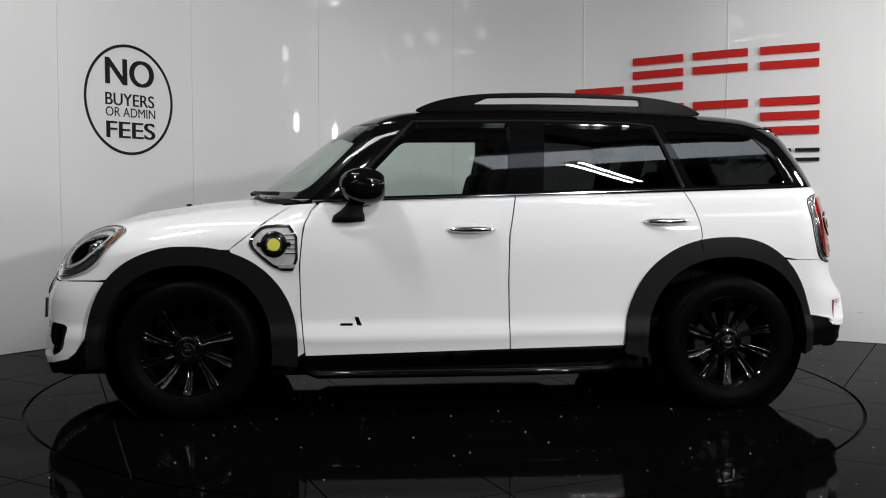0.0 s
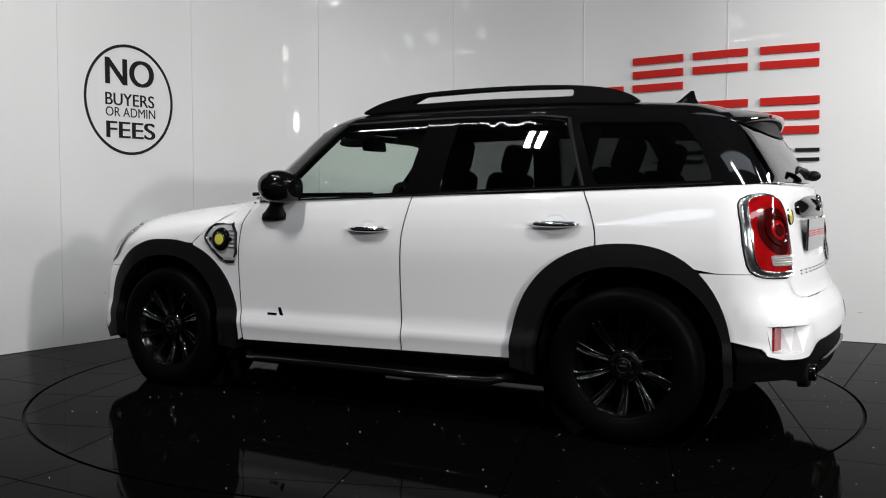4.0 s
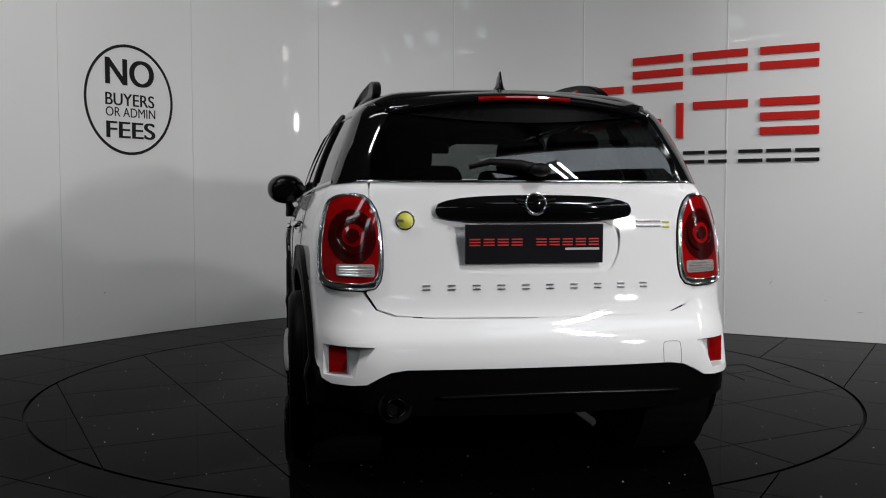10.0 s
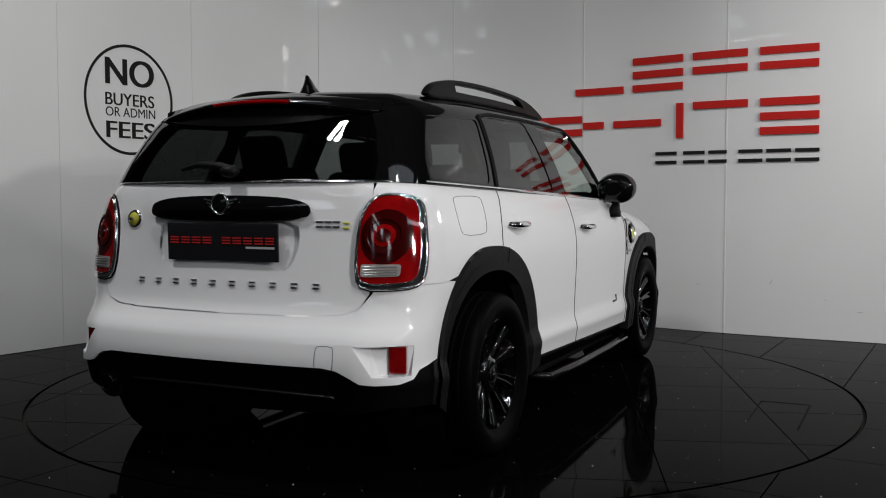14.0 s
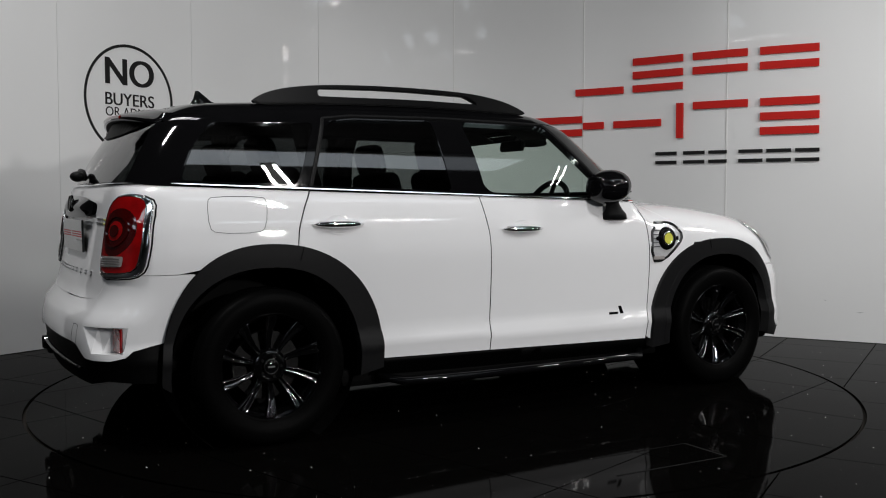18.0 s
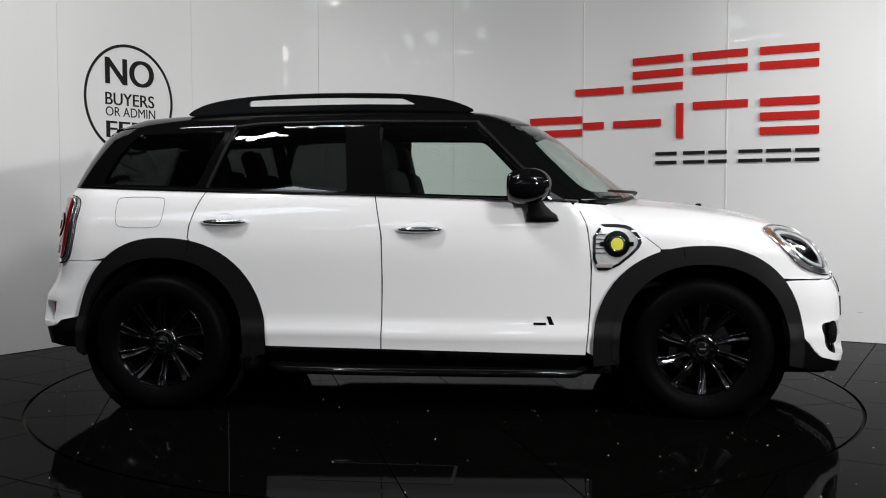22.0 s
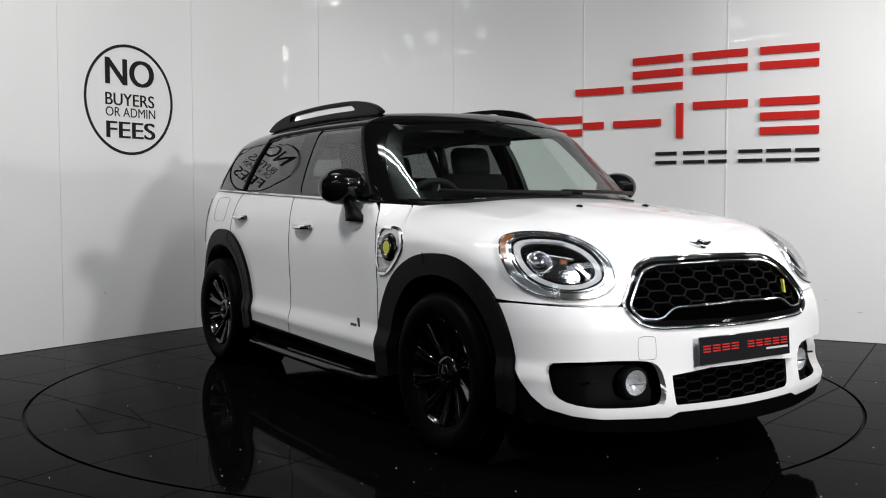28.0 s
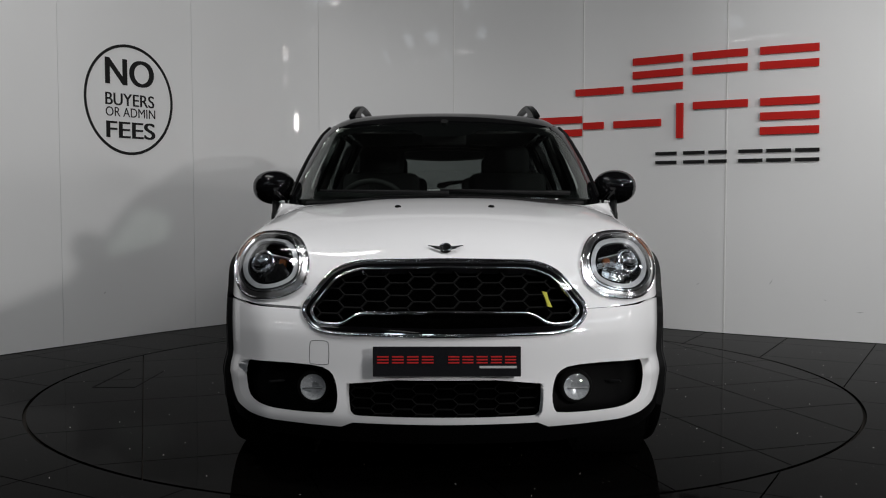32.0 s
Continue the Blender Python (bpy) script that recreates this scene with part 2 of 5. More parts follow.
def wall_at(i, s, z, out=0.0):
    """The place on panel i, s metres along it, at height z, out metres proud of it."""
    p = [Vector(S[min(max(k, 0), len(S) - 1)]) for k in (i - 1, i, i + 1, i + 2)]
    L = (p[2] - p[1]).length
    t = s / L
    m0, m1 = (p[2] - p[0]) / 2, (p[3] - p[1]) / 2
    q = (2 * t**3 - 3 * t**2 + 1) * p[1] + (t**3 - 2 * t**2 + t) * m0 + (3 * t**2 - 2 * t**3) * p[2] + (t**3 - t**2) * m1
    d = (6 * t**2 - 6 * t) * p[1] + (3 * t**2 - 4 * t + 1) * m0 + (6 * t - 6 * t**2) * p[2] + (3 * t**2 - 2 * t) * m1
    d.normalize()
    return Vector((q.x + d.y * out, q.y - d.x * out, z))


def on_wall(me, i):
    """Bends a flat mesh (x along the wall, y up, z out of it) onto panel i."""
    for v in me.vertices:
        v.co = wall_at(i, v.co.x, v.co.y, v.co.z)
    return me


wall = tagged(new("wall_back"), "curved white gloss panel wall round the turntable", "wall", kind="structure")
for i in range(2, len(S) - 2):
    L = (Vector(S[i + 1]) - Vector(S[i])).length
    n = 36
    v, f = [], []
    for k in range(n + 1):
        u = 0.0012 + (L - 0.0024) * k / n
        for o in (0.0, -0.024):
            v += [wall_at(i, u, 0.004, o), wall_at(i, u, WALL_H, o)]
    for k in range(n):
        a = 4 * k
        f += [(a + 2, a + 3, a + 7, a + 6), (a + 1, a + 5, a + 7, a + 3)]
    f += [(0, 1, 3, 2), (4 * n, 4 * n + 2, 4 * n + 3, 4 * n + 1)]
    # the face has corners of its own, so that its shading stays upright
    base, flats = len(v), len(f)
    v += [q.copy() for k in range(n + 1) for q in (v[4 * k], v[4 * k + 1])]
    f += [(base + 2 * k, base + 2 * k + 2, base + 2 * k + 3, base + 2 * k + 1) for k in range(n)]
    ob = part("panel", (v, f), WALL, wall)
    for p in ob.data.polygons:
        p.use_smooth = p.index >= flats
    v, f = [], []
    for k in range(n + 1):
        u = -0.02 + (L + 0.04) * k / n
        v += [wall_at(i, u, 0.0, -0.03), wall_at(i, u, WALL_H, -0.03), wall_at(i, u, 0.0, -0.10), wall_at(i, u, WALL_H, -0.10)]
    for k in range(n):
        a = 4 * k
        f += [(a, a + 4, a + 5, a + 1), (a + 2, a + 3, a + 7, a + 6), (a + 1, a + 5, a + 7, a + 3)]
    part("backing", (v, f), SHADOW_GAP, wall)
    if i in (6, 7, 8):
        wide = 0.011 if i >= 6 else 0.006
        p, q = wall_at(i, 0.0, 0.0, 0.001), wall_at(i, 0.02, 0.0, 0.001)
        ang = math.degrees(math.atan2(q.y - p.y, q.x - p.x))
        part("joint_strip", box(0, 0, 0, wide, 0.006, WALL_H - 0.01, 0.002, m=pose(p.x, p.y, WALL_H / 2, 0, 0, ang)), JOINT, wall)

# small scuffs low on the wall
for i, u, z, long, turn in ((7, 1.02, 0.38, 0.030, 20), (8, 0.35, 0.42, 0.045, 60), (8, 0.74, 0.30, 0.022, -30), (7, 0.55, 0.52, 0.018, 10), (3, 0.35, 0.36, 0.020, 45), (8, 0.98, 0.22, 0.05, 5)):
    c, t = math.cos(radians(turn)), math.sin(radians(turn))
    part("scuff", sweep([wall_at(i, u + k * long * c, z + k * long * t + 0.2 * long * k * k, 0.0006) for k in (-0.5, -0.25, 0.0, 0.25, 0.5)], [0.0004, 0.001, 0.0013, 0.0009, 0.0004], 5), SHADOW_GAP, wall)

floor = tagged(new("floor"), "polished black square floor tiles", "floor", kind="structure")
part("bed", box(0.75, -10.3, -0.06, 32, 30, 0.08), GROUT, floor)


# ring of the turntable's gap, floor tiles outside it
def outside(q):
    cx, cy = sum(p[0] for p in q) / 4, sum(p[1] for p in q) / 4
    if not (-14.0 < cx < 14.0 and -14.0 < cy < 4.0):
        return None
    return q


def ring_cut(q):
    """Tile outside the turntable: dropped inside it, its corners pushed to the rim where it straddles."""
    d = [math.hypot(*p) for p in q]
    if max(d) < TT_R + 0.012:
        return None
    if min(d) >= TT_R + 0.012:
        return q
    dense = []
    for a, b in zip(q, q[1:] + q[:1]):
        dense += [(a[0] + (b[0] - a[0]) * k / 24, a[1] + (b[1] - a[1]) * k / 24) for k in range(24)]
    flags = [math.hypot(*p) >= TT_R + 0.012 for p in dense]
    start = next(k for k in range(len(dense)) if flags[k] and not flags[k - 1])
    dense, flags = dense[start:] + dense[:start], flags[start:] + flags[:start]
    keep = [p for p, f in zip(dense, flags) if f]
    a0, a1 = math.atan2(keep[-1][1], keep[-1][0]), math.atan2(keep[0][1], keep[0][0])
    da = (a1 - a0 + math.pi) % (2 * math.pi) - math.pi
    return keep + [((TT_R + 0.012) * math.cos(a0 + da * k / 12), (TT_R + 0.012) * math.sin(a0 + da * k / 12)) for k in range(0, 13)]


def build_floor():
    verts, faces = [], []
    for q in tile_polys(-30.0, 0.20, -1.25, outside):
        r = ring_cut(q)
        if not r:
            continue
        cx, cy = sum(p[0] for p in q) / 4, sum(p[1] for p in q) / 4
        if math.hypot(cx, cy) < 4.3:
            k = len(r)
            part("tile", ([(x, y, 0.0) for x, y in r] + [(x, y, -0.02) for x, y in r], [tuple(range(k))] + [(i, k + i, k + (i + 1) % k, (i + 1) % k) for i in range(k)]), TILE, floor)
        else:
            k = len(verts)
            verts += [(x, y, 0.0) for x, y in r]
            faces.append(tuple(range(k, k + len(r))))
    far = part("far_tiles", (verts, faces), TILE, floor)
    tagged(far, kind="stuff")


turntable = tagged(new("turntable"), "round tiled turntable flush with the floor", "turntable")


def build_turntable():
    part("disc", lathe([(0.001, -0.012), (TT_R - 0.004, -0.012), (TT_R - 0.004, -0.03)], pose(0, 0, 0), 128), GROUT, turntable)
    for q in tile_polys(17.7, 0.0, 0.17, lambda q: clip_to_disc(q, TT_R - 0.006)):
        slab("tile", q, -0.011, 0.0, TILE, turntable)
    # access hatch cut into the tiles
    h = bmesh.new()
    corners = [(-0.382, -1.963), (0.186, -1.982), (0.188, -1.744), (-0.311, -1.731)]
    for (ax, ay), (bx, by), w in zip(corners, corners[1:], (0.009, 0.013, 0.005)):
        long = math.hypot(bx - ax, by - ay)
        box(0, 0, 0, long, w, 0.0012, bm=h, m=pose((ax + bx) / 2, (ay + by) / 2, 0.0006, 0, 0, math.degrees(math.atan2(by - ay, bx - ax))))
    part("hatch_edge", h, DARK, turntable)


# closing walls, roof and roof lamps, behind and above the camera
hall = tagged(new("wall_hall"), "plain grey walls of the hall behind the camera", "wall", kind="structure")
for a in ((-15.1, -10.3, 3.1, 0.2, 29.6, 6.4), (16.6, -10.3, 3.1, 0.2, 29.6, 6.4), (0.75, -25.1, 3.1, 31.9, 0.2, 6.4), (0.75, 4.5, 3.1, 31.9, 0.2, 6.4)):
    part("wall", box(*a), HALL, hall)
roof = tagged(part("ceiling", box(0.75, -10.3, 6.3, 32.1, 29.8, 0.12), ROOF_METAL), "dark sheet roof of the hall", "ceiling", kind="structure")
# fittings for the hall's tubes and for the two added ones
for tx, ty, tz, ta, tl, gap, wide, watts in TUBES_AND_FILL:
    b = tagged(new("tube_or_fill_fitting"), "unseen white twin tube ceiling light fitting, some added as fill", "light fitting", "tube lights of the hall")
    b.matrix_world = pose(tx, ty, tz, 0, 0, ta)
    part("batten", box(0, 0, 0.03, tl + 0.06, gap + 0.06, 0.05, 0.01), JOINT, b)
    for k in (-gap / 2, gap / 2):
        part("tube", cyl(pose(0, k, -0.02, 0, 90), 0.014, 0.014, tl, 12), JOINT, b)
    part("hanger", box(0, 0, (6.24 - tz) / 2 + 0.05, 0.01, 0.01, 6.24 - tz - 0.10), STEEL, b)
for at, to, watts in FLOODS:
    b = tagged(new("flood_lamp"), "black flood lamp on a tripod beside the turntable", "lamp", "flood lamps")
    b.matrix_world = pose(at[0], at[1], 0)
    h = look((0, 0, at[2]), (to[0] - at[0], to[1] - at[1], to[2]))
    part("head", box(0, 0, 0, 0.34, 0.30, 0.10, 0.02, m=h @ pose(0, 0, 0.06)), DARK, b)
    part("pole", cyl(pose(0, 0, 1.0), 0.015, 0.018, 2.0, 12), DARK, b)
    for k in range(3):
        a = radians(120 * k + 20)
        part("leg", sweep([(0, 0, 0.55), (0.42 * math.cos(a), 0.42 * math.sin(a), 0.01)], 0.010, 8), DARK, b)
for kx, ky, ka, kl, kw, watts in SKYLIGHTS_AND_FILL:
    part("roof_or_fill_frame", box(0, 0, 0, kl + 0.1, kw + 0.1, 0.20, 0.01, m=pose(kx, ky, 6.13, 0, 0, ka)), JOINT, roof)

# ---- the car's skin: two smooth bodies (tub and cabin), from which the panels are cut ----
def ease(xs, ys):
    """A smooth line through a few stations."""
    xs, ys = np.array(xs, float), np.array(ys, float)
    d = np.diff(ys) / np.diff(xs)
    m = np.concatenate([[d[0]], [0 if a * b <= 0 else 2 * a * b / (a + b) for a, b in zip(d, d[1:])], [d[-1]]])

    def f(x):
        x = np.clip(x, xs[0], xs[-1])
        k = np.clip(np.searchsorted(xs, x) - 1, 0, len(xs) - 2)
        h = xs[k + 1] - xs[k]
        t = (x - xs[k]) / h
        return (2 * t**3 - 3 * t**2 + 1) * ys[k] + (t**3 - 2 * t**2 + t) * h * m[k] + (3 * t**2 - 2 * t**3) * ys[k + 1] + (t**3 - t**2) * h * m[k + 1]
    return f


TOP_Z = ease([-2.3, 0.62, 0.80, 0.92, 1.10, 1.43, 1.82, 2.0, 2.1, 2.2], [1.24, 1.24, 1.10, 1.065, 1.058, 1.022, 0.945, 0.875, 0.80, 0.62])
HALF_W = ease([-2.2, -1.8, -1.15, -0.2, 0.8, 1.4, 1.8, 2.2], [0.775, 0.812, 0.846, 0.868, 0.876, 0.874, 0.862, 0.84])
SIDE_Z = ease([0.1, 0.30, 0.36, 0.392, 0.41, 0.47, 0.58, 0.80, 0.92, 1.00, 1.10, 1.3], [-0.03, -0.004, 0.002, 0.007, 0.004, -0.011, -0.008, 0.0, -0.010, -0.028, -0.064, -0.15])
FRONT_X = ease([0.1, 0.2, 0.29, 0.42, 0.56, 0.63, 0.70, 0.80, 0.9, 1.1], [2.10, 2.155, 2.180, 2.165, 2.156, 2.135, 2.095, 2.055, 2.0, 1.8])
REAR_X = ease([0.1, 0.2, 0.32, 0.46, 0.55, 0.61, 0.67, 0.76, 0.86, 1.0, 1.12, 1.3], [-2.0, -2.04, -2.085, -2.105, -2.09, -2.05, -2.02, -2.003, -1.988, -1.968, -1.945, -1.90])


def rounded(gs, rs):
    h = sum(np.maximum(g + r, 0) ** 2 / r**2 for g, r in zip(gs, rs))
    return (np.sqrt(h) - 1) * 0.15


def tub(P):
    x, y, z = P[..., 0], np.abs(P[..., 1]), P[..., 2]
    # the headlamps stand out of the bonnet as soft swellings
    swell = 0.024 * np.exp(-((y - 0.60) / 0.13) ** 2 - ((z - 0.865) / 0.075) ** 2) * np.clip((x - 1.45) / 0.25, 0, 1)
    # the bonnet's middle stands a little proud between two soft creases
    crease = 0.34 + 0.10 * (1.5 - x)
    swell = swell + 0.006 / (1 + np.exp(np.clip((y - crease) / 0.030, -40, 40))) * np.clip((x - 0.75) / 0.3, 0, 1) * np.clip((z - 0.80) / 0.08, 0, 1)
    return -swell + rounded([y - HALF_W(x) - SIDE_Z(z), x - FRONT_X(z) + 0.30 * y**2, REAR_X(z) + 0.10 * y**2 - x, z - TOP_Z(x) + 0.09 * y**2], [0.20, 0.30, 0.20, 0.13])


ROOF_Z = ease([-2.1, -1.9, -1.7, -1.4, -0.9, -0.4, 0.1, 0.45, 0.75, 1.2], [1.40, 1.452, 1.487, 1.518, 1.541, 1.546, 1.537, 1.512, 1.47, 1.38])
CABIN_W = ease([-2.1, -1.8, -1.3, -0.6, 0.2, 0.7, 1.1], [0.70, 0.735, 0.775, 0.80, 0.805, 0.79, 0.75])


def SCREEN(y):
    """How far the windscreen's sweep falls back from its middle."""
    return 0.42 * y**2 + 0.30 * y**4


def cabin(P):
    x, y, z = P[..., 0], np.abs(P[..., 1]), P[..., 2]
    dz = z - 1.09
    return rounded([y - CABIN_W(x) + 0.28 * dz + 0.45 * dz**2, x - 1.095 + 1.31 * (z - 1.065) + SCREEN(y), -1.958 + 0.43 * dz + 0.50 * np.maximum(dz, 0) ** 2 + 0.16 * y**2 - x, z - ROOF_Z(x) + 0.09 * y**2], [0.13, 0.16, 0.16, 0.09])


def meet(body, o, d, level=0.0, far=3.0):
    lo, hi = np.zeros(len(o)), np.full(len(o), far)
    for _ in range(38):
        mid = (lo + hi) / 2
        inside = body(o + d * mid[:, None]) < 0
        lo, hi = np.where(inside, mid, lo), np.where(inside, hi, mid)
    P = o + d * lo[:, None]
    N = normal(body, P)
    return P + N * level, N


def normal(body, P):
    e = 1e-4
    N = np.stack([body(P + np.eye(3)[k] * e) - body(P - np.eye(3)[k] * e) for k in range(3)], -1)
    return N / (np.linalg.norm(N, axis=1)[:, None] + 1e-12)


# ways to spread a panel's outline flat: each gives ray starts and directions for (u, v), and (u, v) for points
class Side:
    def rays(u, v):
        return np.stack([u, 0 * u, v], -1), np.stack([0 * u, 0 * u + 1, 0 * u], -1)

    def flat(P):
        return P[:, 0], P[:, 2]


class Top:
    def rays(u, v):
        return np.stack([u, v, 0 * u + 0.7], -1), np.stack([0 * u, 0 * u, 0 * u + 1], -1)

    def flat(P):
        return P[:, 0], P[:, 1]


class Round:
    """Round an upright axis at x = ax, angles from the way ahead (+1) or behind (-1)."""

    def __init__(self, ax, way):
        self.ax, self.way = ax, way

    def rays(self, u, v):
        return np.stack([0 * u + self.ax, 0 * u, v], -1), np.stack([self.way * np.cos(u), np.sin(u), 0 * u], -1)

    def flat(self, P):
        return np.arctan2(P[:, 1], self.way * (P[:, 0] - self.ax)), P[:, 2]


class Hood:
    X = 1.5

    def rays(u, v):
        b = np.maximum(u - Hood.X, 0) / 0.5
        return np.stack([np.minimum(u, Hood.X), 0 * u, 0 * u + 0.58], -1), np.stack([np.sin(b), np.cos(b) * np.sin(v), np.cos(b) * np.cos(v)], -1)

    def flat(P):
        dx, dy, dz = P[:, 0] - Hood.X, P[:, 1], P[:, 2] - 0.58
        b = np.arcsin(np.clip(dx / np.sqrt(dx**2 + dy**2 + dz**2), -1, 1))
        return np.where(dx > 0, Hood.X + b * 0.5, P[:, 0]), np.arctan2(dy, dz)


FRONT, REAR, CAB = Round(1.1, 1), Round(-1.0, -1), Round(-0.3, 1)


def on_side(pts, body=tub):
    u = np.array(pts, float)
    return meet(body, *Side.rays(u[:, 0], u[:, 1]))[0]


def on_end(pts, way, body=tub, ax=None):
    """Points on the nose (way 1) or tail (-1) over (y, z)."""
    u = np.array(pts, float)
    o = np.stack([0 * u[:, 0] + (1.0 if ax is None else ax) * way, u[:, 0], u[:, 1]], -1)
    return meet(body, o, np.tile([way, 0.0, 0.0], (len(u), 1)))[0]


def on_top(pts, body=tub):
    u = np.array(pts, float)
    return meet(body, *Top.rays(u[:, 0], u[:, 1]))[0]


def soften(pts, rounds=2, closed=True):
    """Rounds the corners of an outline."""
    p = np.array(pts, float)
    for _ in range(rounds):
        a, b = p, np.roll(p, -1, 0)
        if closed:
            p = np.stack([a * 0.75 + b * 0.25, a * 0.25 + b * 0.75], 1).reshape(-1, p.shape[1])
        else:
            q = np.stack([a * 0.75 + b * 0.25, a * 0.25 + b * 0.75], 1)[:-1].reshape(-1, p.shape[1])
            p = np.concatenate([p[:1], q, p[-1:]])
    return p


def fillet(pts, r=0.03):
    """Rounds each corner of a closed outline with a small radius."""
    p = np.array(pts, float)
    out = []
    for k in range(len(p)):
        a, b, c = p[k - 1], p[k], p[(k + 1) % len(p)]
        u, v = (a - b) / np.linalg.norm(a - b), (c - b) / np.linalg.norm(c - b)
        q = min(r, np.linalg.norm(a - b) * 0.45, np.linalg.norm(c - b) * 0.45)
        for t in (0.0, 0.25, 0.5, 0.75, 1.0):
            out.append((1 - t) ** 2 * (b + u * q) + 2 * t * (1 - t) * b + t**2 * (b + v * q))
    return np.array(out)


def resample(p, step, closed=True):
    out = []
    q = np.concatenate([p, p[:1]]) if closed else p
    for a, b in zip(q, q[1:]):
        n = max(1, int(np.ceil(np.linalg.norm(b - a) / step)))
        out += [a + (b - a) * k / n for k in range(n)]
    if not closed:
        out.append(q[-1])
    return np.array(out)


def inside_loops(loops, P):
    hit = np.zeros(len(P), bool)
    for L in loops:
        a, b = L, np.roll(L, -1, 0)
        for (x0, y0), (x1, y1) in zip(a, b):
            if y0 != y1:
                hit ^= ((y0 > P[:, 1]) != (y1 > P[:, 1])) & (P[:, 0] < (x1 - x0) * (P[:, 1] - y0) / (y1 - y0) + x0)
    return hit


def cut_panel(body, way, outline, holes=(), level=0.0, step=0.035, depth=0.018, drop=None, mirror=False, edge_step=None):
    """Vertices, faces and normals of one panel of the skin. outline, holes: points in space, taken flat by way."""
    loops = []
    for L in (outline, *holes):
        u, v = way.flat(np.asarray(L, float))
        loops.append(resample(np.stack([u, v], -1), edge_step or step * 0.6))
    lo, hi = loops[0].min(0), loops[0].max(0)
    gx, gy = np.meshgrid(np.arange(lo[0] + step / 2, hi[0], step), np.arange(lo[1] + step / 2, hi[1], step))
    G = np.stack([gx.ravel(), gy.ravel()], -1)
    G = G[inside_loops(loops, G)]
    E = np.concatenate(loops)
    if len(G):
        G = G[np.min(np.linalg.norm(G[:, None, :] - E[None], axis=2), 1) > step * 0.38]
    edges, k = [], 0
    for L in loops:
        edges += [(k + i, k + (i + 1) % len(L)) for i in range(len(L))]
        k += len(L)
    A = np.concatenate([E, G])
    vs, _, fs, *_ = geometry.delaunay_2d_cdt([Vector(p) for p in A], edges, [], 0, 1e-6)
    V = np.array([tuple(v) for v in vs])
    fs = np.array(fs)
    fs = fs[inside_loops(loops, V[fs].mean(1))]
    P, N = meet(body, *way.rays(V[:, 0], V[:, 1]), level=level)
    if drop is not None:
        fs = fs[~drop(P[fs].mean(1))]
    if mirror:
        P, N = P * [1, -1, 1], N * [1, -1, 1]
    # faces look outward
    n = np.cross(P[fs[:, 1]] - P[fs[:, 0]], P[fs[:, 2]] - P[fs[:, 0]])
    flip = (n * N[fs[:, 0]]).sum(1) < 0
    fs[flip] = fs[flip][:, ::-1]
    faces = [tuple(int(i) for i in f) for f in fs]
    verts, norms = P.tolist(), N.tolist()
    if depth:
        # the edge turned in: every border edge gets a flange
        count = {}
        for f in faces:
            for a, b in zip(f, f[1:] + f[:1]):
                count[(a, b)] = count.get((a, b), 0) + 1
        new_of = {}
        for a, b in [e for e in count if (e[1], e[0]) not in count]:
            for i in (a, b):
                if i not in new_of:
                    new_of[i] = len(verts)
                    verts.append((P[i] - N[i] * depth).tolist())
                    norms.append(N[i].tolist())
            faces.append((b, a, new_of[a], new_of[b]))
    return verts, faces, norms


def skin(name, mat, parent, body, way, outline, holes=(), level=0.0, step=0.035, depth=0.018, drop=None, both=True, label="", edge_step=None):
    """A panel of the skin as a part; both: on both flanks. Returns the left and the right one, or the one."""
    made = []
    for mirror in ((False, True) if both else (False,)):
        v, f, n = cut_panel(body, way, outline, holes, level, step, depth, drop, mirror, edge_step)
        ob = part(name, (v, f), mat, parent, label)
        smooth(ob)
        ob.data.normals_split_custom_set_from_vertices(n)
        made.append(ob)
    return made if both else made[0]


def sided(name, bm_of, mat, parent, label=""):
    """One part on each flank from a function of the side (1 left, -1 right)."""
    parents = parent if isinstance(parent, list) else [parent, parent]
    return [part(name, bm_of(s), mat, p, label) for s, p in zip((1, -1), parents)]


def arc(cx, cz, rx0, rx1, rz, a0, a1, n=28):
    """An arch outline in (x, z): rx0 behind the wheel, rx1 before it."""
    out = []
    for k in range(n + 1):
        a = radians(a0 + (a1 - a0) * k / n)
        c, s = math.cos(a), math.sin(a)
        rx = rx1 if c > 0 else rx0
        p = 2.25
        f = (abs(c) ** p + abs(s) ** p) ** (-1 / p)
        out.append((cx + rx * c * f, cz + rz * s * f))
    return out


car = tagged(new("car"), "white compact estate car with black roof and black wheels", "car")
WB, WR = 1.335, 0.338
AF = dict(cx=WB, cz=0.335, rx0=0.522, rx1=0.47, rz=0.50)
AR = dict(cx=-WB, cz=0.335, rx0=0.45, rx1=0.533, rz=0.53)


def belt(x):
    return 1.073 - 0.031 * x


def lamp_frame(c, n):
    n = Vector(n).normalized()
    r = n.cross(Vector((0, 0, 1))).normalized()
    u = r.cross(n)
    m = Matrix((r, u, n)).transposed().to_4x4()
    m.translation = Vector(c)
    return m


# headlamp: a leaning oval on the front wing, its outline over (y, z)
HL_C, HL_N = (1.845, 0.672, 0.795), (0.80, 0.38, 0.42)
HL = lamp_frame(HL_C, HL_N)
HEAD = [(0.812, 0.862), (0.78, 0.903), (0.725, 0.924), (0.635, 0.926), (0.565, 0.910), (0.523, 0.868), (0.499, 0.80), (0.517, 0.735), (0.580, 0.698), (0.65, 0.684), (0.735, 0.684), (0.798, 0.715), (0.824, 0.77), (0.826, 0.822)]


